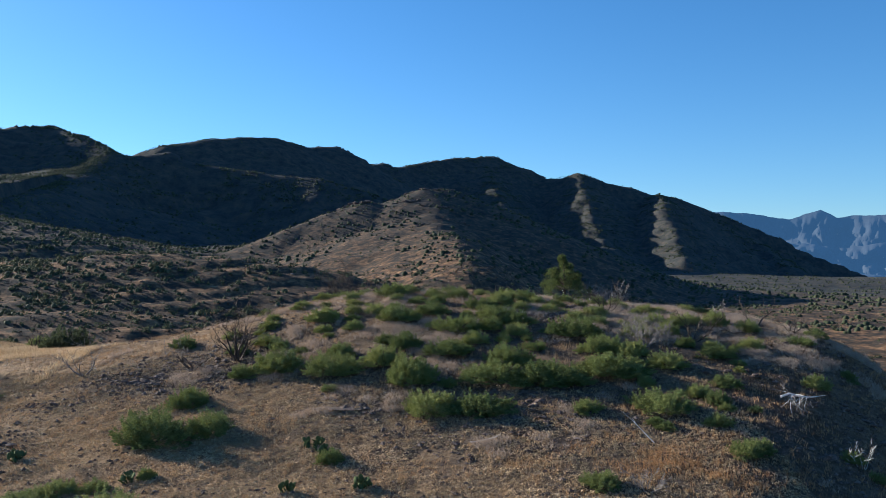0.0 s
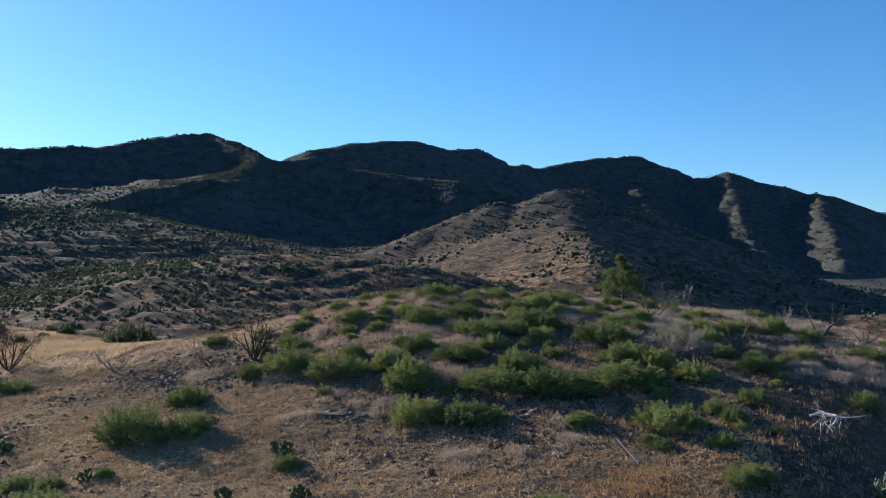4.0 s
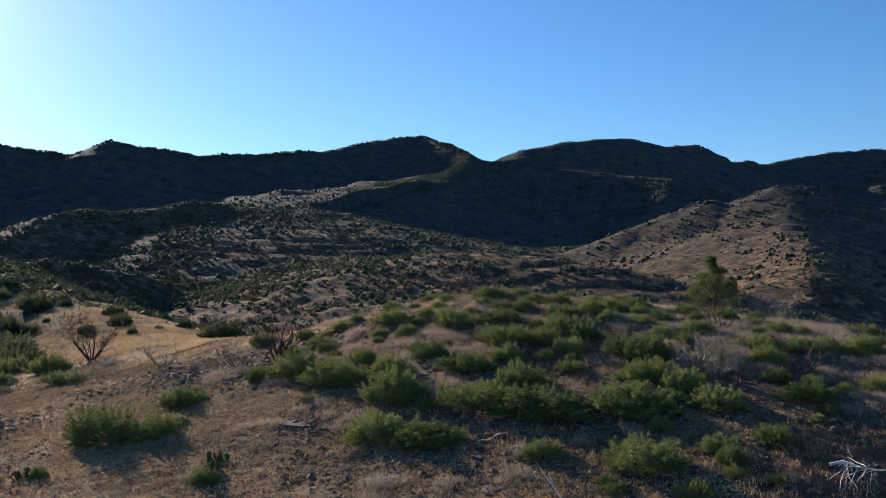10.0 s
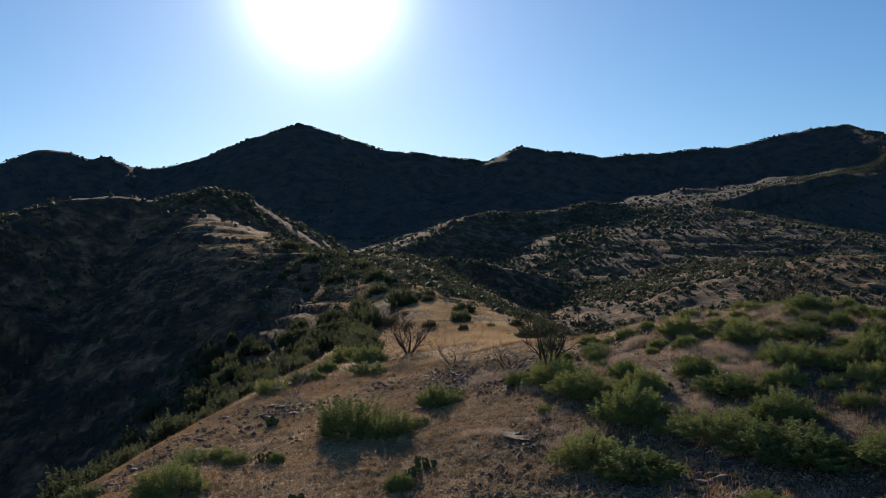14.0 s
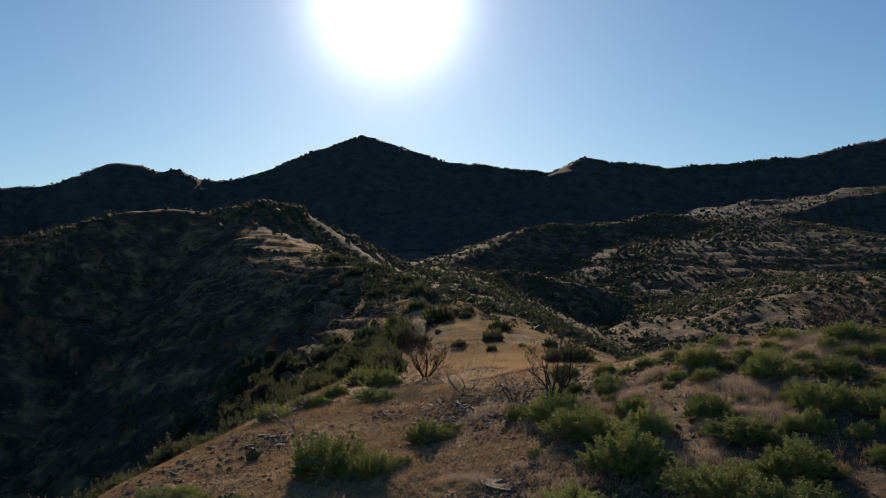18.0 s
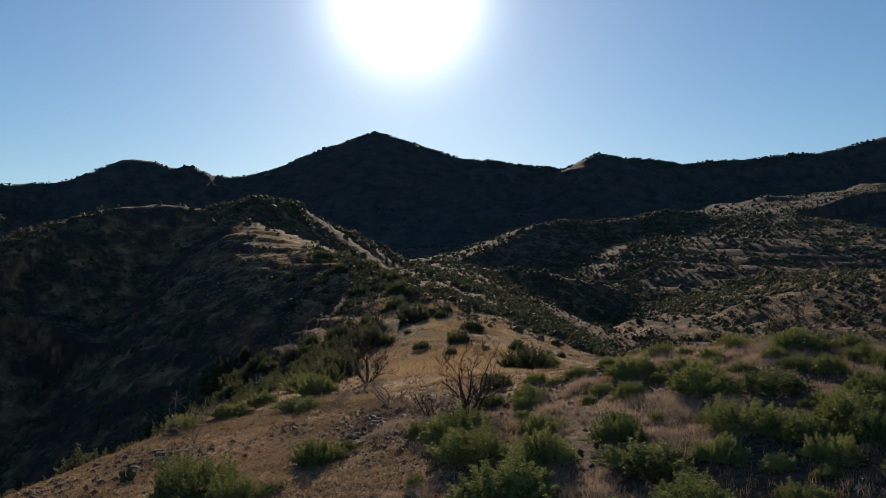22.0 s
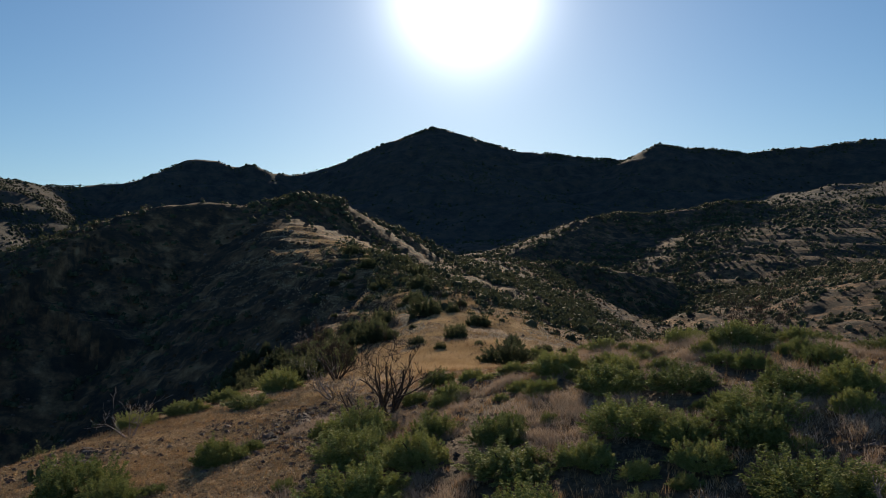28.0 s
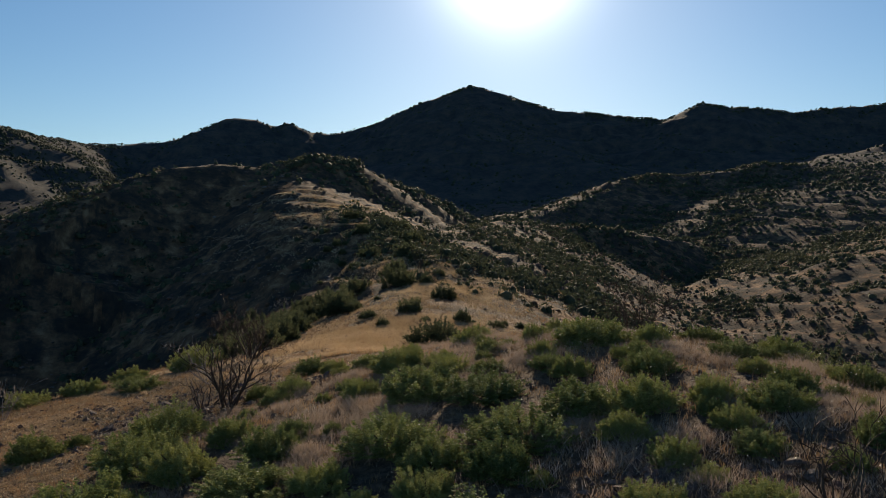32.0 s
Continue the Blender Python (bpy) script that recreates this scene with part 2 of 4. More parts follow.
    near = near - 0.42 * softplus(y - 66 + 0.25 * x, 3.0) - 0.34 * softplus(x - 22.5, 3) - 0.3 * softplus(-y - 5, 6)
    rim = -(x + 11.7 + 1.03 * np.clip(y - 22, -6, 45)) * 0.7
    near = near - 0.8 * softplus(rim - 1, 1.5)
    near = near - 0.48 * softplus(0.85 * (x - 12.5) - 0.52 * (y - 33) - 0.8, 0.8)
    near = near + 0.07 * fbm(x, y, 5.0, 4, 81) + 0.04 * fbm(x, y, 1.1, 3, 91)
    return smooth_max(z, near, 1.5).reshape(shape)


def ground_at(x, y):
    return float(height(np.array([x]), np.array([y]))[0])


# ---- materials ----
def material(name, rough=0.9):
    mat = bpy.data.materials.new(name)
    mat.use_nodes = True
    nodes, links = mat.node_tree.nodes, mat.node_tree.links
    shader = nodes["Principled BSDF"]
    shader.inputs["Roughness"].default_value = rough
    shader.inputs["Specular IOR Level"].default_value = 0.2
    return mat, nodes, links, shader


def noise_node(nodes, links, vector, scale, detail=6, rough=0.6):
    n = nodes.new("ShaderNodeTexNoise")
    n.inputs["Scale"].default_value, n.inputs["Detail"].default_value, n.inputs["Roughness"].default_value = scale, detail, rough
    if vector:
        links.new(vector, n.inputs["Vector"])
    return n.outputs["Fac"]


def ramp(nodes, links, fac, stops):
    r = nodes.new("ShaderNodeValToRGB")
    e = r.color_ramp.elements
    e[0].position, e[0].color = stops[0][0], (*stops[0][1], 1)
    e[1].position, e[1].color = stops[-1][0], (*stops[-1][1], 1)
    for p, c in stops[1:-1]:
        k = e.new(p)
        k.color = (*c, 1)
    links.new(fac, r.inputs["Fac"])
    return r.outputs["Color"]


def mix(nodes, links, fac, a, b):
    m = nodes.new("ShaderNodeMix")
    m.data_type = "RGBA"
    links.new(fac, m.inputs["Factor"])
    for socket, value in ((m.inputs[6], a), (m.inputs[7], b)):
        if isinstance(value, tuple):
            socket.default_value = (*value, 1)
        else:
            links.new(value, socket)
    return m.outputs[2]


def bump(nodes, links, shader, heights, distance, strength=1.0):
    b = nodes.new("ShaderNodeBump")
    b.inputs["Distance"].default_value, b.inputs["Strength"].default_value = distance, strength
    links.new(heights, b.inputs["Height"])
    links.new(b.outputs[0], shader.inputs["Normal"])


def ground_material():
    mat, nodes, links, shader = material("dry_ground", 1.0)
    shader.inputs["Specular IOR Level"].default_value, shader.inputs["Diffuse Roughness"].default_value = 0.05, 0.25
    where = nodes.new("ShaderNodeNewGeometry").outputs["Position"]
    broad = noise_node(nodes, links, where, 0.16, 7, 0.66)
    patch = noise_node(nodes, links, where, 0.35, 6, 0.65)
    fine = noise_node(nodes, links, where, 3.5, 6, 0.7)
    grit = noise_node(nodes, links, where, 11.0, 4, 0.75)
    speck = noise_node(nodes, links, where, 1.2, 4, 0.7)
    soil = ramp(nodes, links, patch, ((0.32, (0.26, 0.172, 0.102)), (0.47, (0.37, 0.25, 0.14)), (0.60, (0.48, 0.315, 0.165)), (0.72, (0.54, 0.385, 0.22))))
    clods = ramp(nodes, links, grit, ((0.40, (0.065, 0.045, 0.035)), (0.5, (0.22, 0.142, 0.09)), (0.62, (0.46, 0.32, 0.20))))
    soil = mix(nodes, links, ramp(nodes, links, speck, ((0.42, (0.2, 0.2, 0.2)), (0.62, (0.8, 0.8, 0.8)))), soil, clods)
    stone = ramp(nodes, links, grit, ((0.36, (0.045, 0.036, 0.032)), (0.52, (0.15, 0.11, 0.088)), (0.66, (0.36, 0.28, 0.22))))
    colour = mix(nodes, links, ramp(nodes, links, fine, ((0.56, (0, 0, 0)), (0.70, (0.7, 0.7, 0.7)))), soil, stone)
    scrub = ramp(nodes, links, patch, ((0.35, (0.038, 0.037, 0.032)), (0.5, (0.062, 0.05, 0.039)), (0.68, (0.11, 0.072, 0.048))))
    # dark rubble on the mound, its tone also painting in the shrubs' shade
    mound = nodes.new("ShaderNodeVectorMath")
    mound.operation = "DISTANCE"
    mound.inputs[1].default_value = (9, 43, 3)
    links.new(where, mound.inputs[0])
    rubble_shade = nodes.new("ShaderNodeMapRange")
    rubble_shade.inputs["From Min"].default_value, rubble_shade.inputs["From Max"].default_value = 21, 12
    rubble_shade.inputs["To Max"].default_value = 0.7
    links.new(mound.outputs["Value"], rubble_shade.inputs["Value"])
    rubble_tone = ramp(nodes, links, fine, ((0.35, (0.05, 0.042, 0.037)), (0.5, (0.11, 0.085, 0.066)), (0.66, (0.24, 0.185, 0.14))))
    colour = mix(nodes, links, rubble_shade.outputs[0], colour, rubble_tone)
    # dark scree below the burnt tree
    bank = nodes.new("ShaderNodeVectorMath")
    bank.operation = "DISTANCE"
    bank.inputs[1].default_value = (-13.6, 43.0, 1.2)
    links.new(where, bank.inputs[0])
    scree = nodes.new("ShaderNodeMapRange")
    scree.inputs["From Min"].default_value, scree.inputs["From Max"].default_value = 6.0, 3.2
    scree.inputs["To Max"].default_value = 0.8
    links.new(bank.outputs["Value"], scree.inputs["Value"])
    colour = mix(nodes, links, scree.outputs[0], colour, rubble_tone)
    # stony apron in front of the mound
    apron = nodes.new("ShaderNodeVectorMath")
    apron.operation = "DISTANCE"
    apron.inputs[1].default_value = (8.5, 30.0, 0.5)
    links.new(where, apron.inputs[0])
    stony = nodes.new("ShaderNodeMapRange")
    stony.inputs["From Min"].default_value, stony.inputs["From Max"].default_value = 8.5, 4.5
    stony.inputs["To Max"].default_value = 0.7
    links.new(apron.outputs["Value"], stony.inputs["Value"])
    colour = mix(nodes, links, stony.outputs[0], colour, rubble_tone)
    # the near ridge is grazed bare; the slopes beyond carry more scrub
    away = nodes.new("ShaderNodeVectorMath")
    away.operation = "DISTANCE"
    away.inputs[1].default_value = (0, 40, 0)
    links.new(where, away.inputs[0])
    cover = nodes.new("ShaderNodeMapRange")
    cover.inputs["From Min"].default_value, cover.inputs["From Max"].default_value = 24, 62
    cover.inputs["To Min"].default_value, cover.inputs["To Max"].default_value = 0.25, 1.0
    links.new(away.outputs["Value"], cover.inputs["Value"])
    slopes = nodes.new("ShaderNodeMapRange")
    slopes.inputs["From Min"].default_value, slopes.inputs["From Max"].default_value = 34, 60
    slopes.inputs["To Max"].default_value = 0.85
    links.new(away.outputs["Value"], slopes.inputs["Value"])
    dense = nodes.new("ShaderNodeMath")
    dense.operation = "MULTIPLY"
    links.new(ramp(nodes, links, broad, ((0.42, (0.0, 0.0, 0.0)), (0.54, (1.0, 1.0, 1.0)))), dense.inputs[0])
    links.new(cover.outputs[0], dense.inputs[1])
    slope_soil = ramp(nodes, links, patch, ((0.36, (0.075, 0.047, 0.031)), (0.47, (0.145, 0.081, 0.046)), (0.56, (0.235, 0.132, 0.069)), (0.66, (0.34, 0.21, 0.115))))
    colour = mix(nodes, links, slopes.outputs[0], colour, slope_soil)
    # far ground takes a dark scrub tone, cooled to paint in some air haze
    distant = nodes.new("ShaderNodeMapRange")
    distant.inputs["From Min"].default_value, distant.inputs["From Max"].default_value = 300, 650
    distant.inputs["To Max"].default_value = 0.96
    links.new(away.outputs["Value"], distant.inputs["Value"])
    colour = mix(nodes, links, dense.outputs[0], colour, scrub)
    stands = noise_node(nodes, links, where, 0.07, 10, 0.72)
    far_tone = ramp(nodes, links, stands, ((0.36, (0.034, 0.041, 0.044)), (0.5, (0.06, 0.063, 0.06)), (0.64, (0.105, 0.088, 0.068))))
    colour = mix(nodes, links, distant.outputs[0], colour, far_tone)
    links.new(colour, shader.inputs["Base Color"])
    add = nodes.new("ShaderNodeMath")
    add.operation = "MULTIPLY_ADD"
    links.new(fine, add.inputs[0])
    add.inputs[1].default_value = 0.28
    coarse = nodes.new("ShaderNodeMath")
    coarse.operation = "MULTIPLY"
    coarse.inputs[1].default_value = 0.2
    links.new(patch, coarse.inputs[0])
    links.new(coarse.outputs[0], add.inputs[2])
    finer = nodes.new("ShaderNodeMath")
    finer.operation = "MULTIPLY_ADD"
    finer.inputs[1].default_value = 0.07
    links.new(grit, finer.inputs[0])
    links.new(add.outputs[0], finer.inputs[2])
    bump(nodes, links, shader, finer.outputs[0], 1.1)
    # the farther slopes are smoother between their plants
    smoother = nodes.new("ShaderNodeMapRange")
    smoother.inputs["From Min"].default_value, smoother.inputs["From Max"].default_value = 45, 160
    smoother.inputs["To Min"].default_value, smoother.inputs["To Max"].default_value = 1.0, 0.6
    links.new(away.outputs["Value"], smoother.inputs["Value"])
    links.new(smoother.outputs[0], nodes["Bump"].inputs["Strength"])
    return mat


GROUND = ground_material()

# ---- the ground, one sheet ----
HUB = (8.0, 14.0)
turns = np.concatenate([np.arange(-33, 97, 0.21), np.arange(97, 327, 3.0)])
rings = np.concatenate([[0.0], 3.0 * np.exp(np.arange(0, math.log(4700 / 3.0), 0.0092))])
turn_grid, ring_grid = np.meshgrid(np.radians(turns), rings)
gx, gy = HUB[0] - np.sin(turn_grid) * ring_grid, HUB[1] + np.cos(turn_grid) * ring_grid
gz = height(gx, gy)
rows, cols = gx.shape
verts = np.stack([gx, gy, gz], -1).reshape(-1, 3)
i, j = np.meshgrid(np.arange(rows - 1), np.arange(cols), indexing="ij")
k = (j + 1) % cols
quads = np.stack([i * cols + j, (i + 1) * cols + j, (i + 1) * cols + k, i * cols + k], -1).reshape(-1, 4)[:, ::-1]


def mesh_from(name, verts, faces, mat, smooth=True):
    """A mesh of faces that all have the same number of corners."""
    me = bpy.data.meshes.new(name)
    n, c = faces.shape
    me.vertices.add(len(verts))
    me.vertices.foreach_set("co", np.asarray(verts, np.float32).ravel())
    me.loops.add(n * c)
    me.loops.foreach_set("vertex_index", faces.astype(np.int32).ravel())
    me.polygons.add(n)
    me.polygons.foreach_set("loop_start", np.arange(0, n * c, c, dtype=np.int32))
    me.polygons.foreach_set("use_smooth", np.full(n, smooth))
    me.update(calc_edges=True)
    if mat:
        me.materials.append(mat)
    return me


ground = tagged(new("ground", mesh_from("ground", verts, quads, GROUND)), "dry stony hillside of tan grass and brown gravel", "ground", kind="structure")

# ---- plant and rock materials ----
def leaf_material(name, stops, through_light=0.35):
    """Leaves that vary from one to the next and let some light through."""
    mat, nodes, links, shader = material(name, 0.8)
    shader.inputs["Specular IOR Level"].default_value, shader.inputs["Diffuse Roughness"].default_value = 0.05, 0.15
    geo = nodes.new("ShaderNodeNewGeometry")
    info = nodes.new("ShaderNodeObjectInfo")
    add = nodes.new("ShaderNodeMath")
    add.operation = "MULTIPLY_ADD"
    links.new(info.outputs["Random"], add.inputs[0])
    add.inputs[1].default_value = 0.45
    half = nodes.new("ShaderNodeMath")
    half.operation = "MULTIPLY"
    half.inputs[1].default_value = 0.55
    links.new(geo.outputs["Random Per Island"], half.inputs[0])
    links.new(half.outputs[0], add.inputs[2])
    colour = ramp(nodes, links, add.outputs[0], stops)
    links.new(colour, shader.inputs["Base Color"])
    glow = nodes.new("ShaderNodeBsdfTranslucent")
    links.new(colour, glow.inputs["Color"])
    blend = nodes.new("ShaderNodeMixShader")
    blend.inputs["Fac"].default_value = through_light
    links.new(shader.outputs[0], blend.inputs[1])
    links.new(glow.outputs[0], blend.inputs[2])
    links.new(blend.outputs[0], nodes["Material Output"].inputs["Surface"])
    return mat


GREEN = leaf_material("shrub_leaves", ((0.0, (0.09, 0.12, 0.048)), (0.35, (0.175, 0.205, 0.072)), (0.7, (0.285, 0.30, 0.10)), (1.0, (0.45, 0.42, 0.16))), 0.16)
DARK_GREEN = leaf_material("juniper_leaves", ((0.0, (0.05, 0.062, 0.034)), (0.5, (0.09, 0.105, 0.054)), (1.0, (0.16, 0.165, 0.082))), 0.3)
FAR_GREEN = leaf_material("far_shrub_leaves", ((0.0, (0.042, 0.052, 0.032)), (0.6, (0.08, 0.09, 0.05)), (1.0, (0.15, 0.135, 0.08))), 0.15)
JUNIPER_GREEN = leaf_material("juniper_sprays", ((0.0, (0.04, 0.058, 0.022)), (0.5, (0.075, 0.1, 0.035)), (1.0, (0.15, 0.165, 0.055))), 0.3)


BRUSH = leaf_material("dry_brush", ((0.0, (0.055, 0.036, 0.022)), (0.5, (0.095, 0.062, 0.036)), (1.0, (0.17, 0.115, 0.065))), 0.1)


def grass_material(name, stops, size, through_light):
    """Dry blades whose colour drifts from patch to patch."""
    mat = leaf_material(name, stops, through_light)
    nodes, links = mat.node_tree.nodes, mat.node_tree.links
    drift = noise_node(nodes, links, nodes.new("ShaderNodeNewGeometry").outputs["Position"], size, 4, 0.6)
    wider = nodes.new("ShaderNodeMapRange")
    wider.inputs["From Min"].default_value, wider.inputs["From Max"].default_value = 0.34, 0.66
    links.new(drift, wider.inputs["Value"])
    blend = nodes.new("ShaderNodeMath")
    blend.operation = "MULTIPLY_ADD"
    links.new(wider.outputs[0], blend.inputs[0])
    blend.inputs[1].default_value = 0.7
    third = nodes.new("ShaderNodeMath")
    third.operation = "MULTIPLY"
    third.inputs[1].default_value = 0.3
    links.new(nodes.new("ShaderNodeNewGeometry").outputs["Random Per Island"], third.inputs[0])
    links.new(third.outputs[0], blend.inputs[2])
    links.new(blend.outputs[0], nodes["Color Ramp"].inputs["Fac"])
    return mat


TALL_STRAW = leaf_material("tall_dry_grass", ((0.0, (0.18, 0.132, 0.098)), (0.5, (0.37, 0.285, 0.215)), (1.0, (0.60, 0.49, 0.385))), 0.2)
SHORT_STRAW = grass_material("short_dry_grass", ((0.0, (0.18, 0.13, 0.085)), (0.35, (0.33, 0.23, 0.135)), (0.65, (0.42, 0.26, 0.135)), (1.0, (0.58, 0.40, 0.22))), 0.16, 0.12)
STUBBLE = grass_material("khaki_stubble", ((0.0, (0.19, 0.148, 0.094)), (0.4, (0.42, 0.32, 0.19)), (0.7, (0.55, 0.395, 0.225)), (1.0, (0.66, 0.51, 0.32))), 0.22, 0.05)
GOLD = grass_material("golden_dry_grass", ((0.0, (0.33, 0.24, 0.14)), (0.5, (0.56, 0.42, 0.25)), (1.0, (0.74, 0.59, 0.39))), 0.12, 0.15)
ORANGE = leaf_material("orange_dry_grass", ((0.0, (0.22, 0.115, 0.055)), (0.5, (0.38, 0.21, 0.095)), (1.0, (0.50, 0.33, 0.17))), 0.3)
SEED = leaf_material("seed_heads", ((0.0, (0.45, 0.42, 0.36)), (1.0, (0.7, 0.67, 0.6))), 0.4)
PAD = leaf_material("cactus_pads", ((0.0, (0.04, 0.062, 0.026)), (1.0, (0.10, 0.125, 0.05))), 0.05)


def wood_material(name, dark, light):
    mat, nodes, links, shader = material(name, 0.85)
    where = nodes.new("ShaderNodeTexCoord").outputs["Object"]
    grain = noise_node(nodes, links, where, 9.0, 5, 0.7)
    links.new(ramp(nodes, links, grain, ((0.3, dark), (0.7, light))), shader.inputs["Base Color"])
    bump(nodes, links, shader, grain, 0.02)
    return mat


BARK = wood_material("dark_bark", (0.03, 0.022, 0.017), (0.11, 0.08, 0.06))
GREY_WOOD = wood_material("grey_dead_wood", (0.12, 0.10, 0.09), (0.32, 0.28, 0.25))
WHITE_WOOD = wood_material("bleached_wood", (0.42, 0.38, 0.34), (0.75, 0.71, 0.66))


def rock_material():
    mat, nodes, links, shader = material("weathered_rock", 0.9)
    shader.inputs["Specular IOR Level"].default_value, shader.inputs["Diffuse Roughness"].default_value = 0.1, 0.3
    where = nodes.new("ShaderNodeNewGeometry").outputs["Position"]
    info = nodes.new("ShaderNodeNewGeometry").outputs["Random Per Island"]
    grain = noise_node(nodes, links, where, 7.0, 6, 0.7)
    tone = ramp(nodes, links, grain, ((0.3, (0.05, 0.038, 0.032)), (0.5, (0.12, 0.086, 0.07)), (0.72, (0.27, 0.205, 0.165))))
    links.new(mix(nodes, links, ramp(nodes, links, info, ((0.7, (0, 0, 0)), (1.0, (0.6, 0.6, 0.6)))), tone, (0.27, 0.215, 0.18)), shader.inputs["Base Color"])
    bump(nodes, links, shader, grain, 0.05)
    return mat


ROCK = rock_material()
rng = np.random.default_rng(7)


def thing(name, label, category, group=""):
    return tagged(new(name), label, category, group)


def part(name, mesh, parent, label=""):
    ob = new(name, mesh)
    ob.parent = parent
    return tagged(ob, label)


def tube_mesh(name, runs, mat, sides=5):
    """One mesh of tapering tubes; each run is a list of (point, radius)."""
    verts, faces = [], []
    for run in runs:
        base = len(verts)
        for n, (p, r) in enumerate(run):
            a, b = run[max(n - 1, 0)][0], run[min(n + 1, len(run) - 1)][0]
            way = (b - a).normalized()
            side = way.cross(Vector((0.31, 0.17, 0.93))).normalized()
            up = way.cross(side)
            for s in range(sides):
                turn = 2 * math.pi * s / sides
                verts.append(p + (side * math.cos(turn) + up * math.sin(turn)) * r)
        for n in range(len(run) - 1):
            for s in range(sides):
                q = (s + 1) % sides
                faces.append((base + n * sides + s, base + n * sides + q, base + (n + 1) * sides + q, base + (n + 1) * sides + s))
    return mesh_from(name, np.array([tuple(v) for v in verts]), np.array(faces), mat)


def branch(start, way, length, radius, depth, pick, crook=0.35, split=(2, 4), lift=0.1):
    """The runs of a bare, crooked branch and all that grows from it."""
    run, p, d = [(start, radius)], start.copy(), way.normalized()
    steps = 5
    for n in range(1, steps + 1):
        d = (d + Vector((pick.uniform(-1, 1), pick.uniform(-1, 1), pick.uniform(-1, 1) + lift)) * crook).normalized()
        p = p + d * (length / steps)
        run.append((p.copy(), radius * (1 - 0.62 * n / steps)))
    runs = [run]
    if depth > 0:
        for _ in range(pick.randint(*split)):
            n = pick.randint(1, steps)
            q, r = run[n]
            turn = (d + Vector((pick.uniform(-1, 1), pick.uniform(-1, 1), pick.uniform(-0.5, 0.9))) * 0.95).normalized()
            runs += branch(q, turn, length * pick.uniform(0.45, 0.75), r * 0.62, depth - 1, pick, crook, split, lift)
    return runs


def leaf_soup(name, centres, spread, count, size, mat, gen, flat=0.75):
    """Small leaf-shaped faces round the lobes of a crown, thick at the rim and open within."""
    which = gen.integers(0, len(centres), count)
    way = gen.normal(size=(count, 3))
    way[:, 2] = way[:, 2] * 0.8 + 0.25
    way /= np.linalg.norm(way, axis=1)[:, None]
    far = gen.uniform(0.35, 1.12, count) ** 0.6
    at = centres[which] + way * (spread[which] * far)[:, None] * np.array([1, 1, flat])
    at += gen.normal(size=(count, 3)) * size * 0.8
    a = way + gen.normal(size=(count, 3)) * 0.8
    a /= np.linalg.norm(a, axis=1)[:, None]
    b = np.cross(a, gen.normal(size=(count, 3)))
    b /= np.linalg.norm(b, axis=1)[:, None]
    s = size * gen.uniform(0.6, 1.5, count)[:, None]
    corners = np.stack([at - b * s * 0.5 - a * s * 0.4, at + a * s * 0.95, at + b * s * 0.5 - a * s * 0.4], 1).reshape(-1, 3)
    corners[:, 2] = np.maximum(corners[:, 2], 0.02)
    return mesh_from(name, corners, np.arange(count * 3).reshape(-1, 3), mat, False)


def sprays(name, shoots, leaves, leaf, mat, gen, top=1.0):
    """Leafy shoots that fan out from a wide foot into a dome half a metre in radius and one metre high."""
    way = gen.normal(size=(shoots, 3))
    way[:, 2] = np.abs(way[:, 2]) * 0.9
    way /= np.linalg.norm(way, axis=1)[:, None]
    turn = np.arctan2(way[:, 1], way[:, 0])
    phase = gen.uniform(0, 6.3, 3)
    swell = 1 + 0.16 * np.sin(2 * turn + phase[0]) * (1 - way[:, 2]) + 0.12 * np.sin(3 * turn + phase[1]) + 0.10 * np.sin(5 * turn + 6 * way[:, 2] + phase[2])
    tip = way * (swell * gen.uniform(0.62, 1.06, shoots) ** 0.8)[:, None] * np.array([0.5, 0.5, 0.92 * top])
    foot = tip * np.array([0.6, 0.6, 0.0]) + gen.normal(size=(shoots, 3)) * np.array([0.03, 0.03, 0])
    which = np.repeat(np.arange(shoots), leaves)
    n = len(which)
    f = gen.uniform(0.25, 1.0, n) ** 0.55
    bow = f ** 1.4
    at = foot[which] * (1 - f)[:, None] + tip[which] * np.stack([f, f, 0.35 * f + 0.65 * bow], -1)
    at += gen.normal(size=(n, 3)) * (0.034 * (1.25 - f))[:, None]
    a = (tip - foot)[which]
    a = a / np.linalg.norm(a, axis=1)[:, None] + gen.normal(size=(n, 3)) * 0.55
    a /= np.linalg.norm(a, axis=1)[:, None]
    b = np.cross(a, gen.normal(size=(n, 3)))
    b /= np.linalg.norm(b, axis=1)[:, None]
    s = leaf * gen.uniform(0.6, 1.5, n)[:, None]
    corners = np.stack([at - b * s * 0.42, at + a * s * 1.35, at + b * s * 0.42], 1).reshape(-1, 3)
    corners[:, 2] = np.maximum(corners[:, 2], 0.01)
    return mesh_from(name, corners, np.arange(n * 3).reshape(-1, 3), mat, False), tip


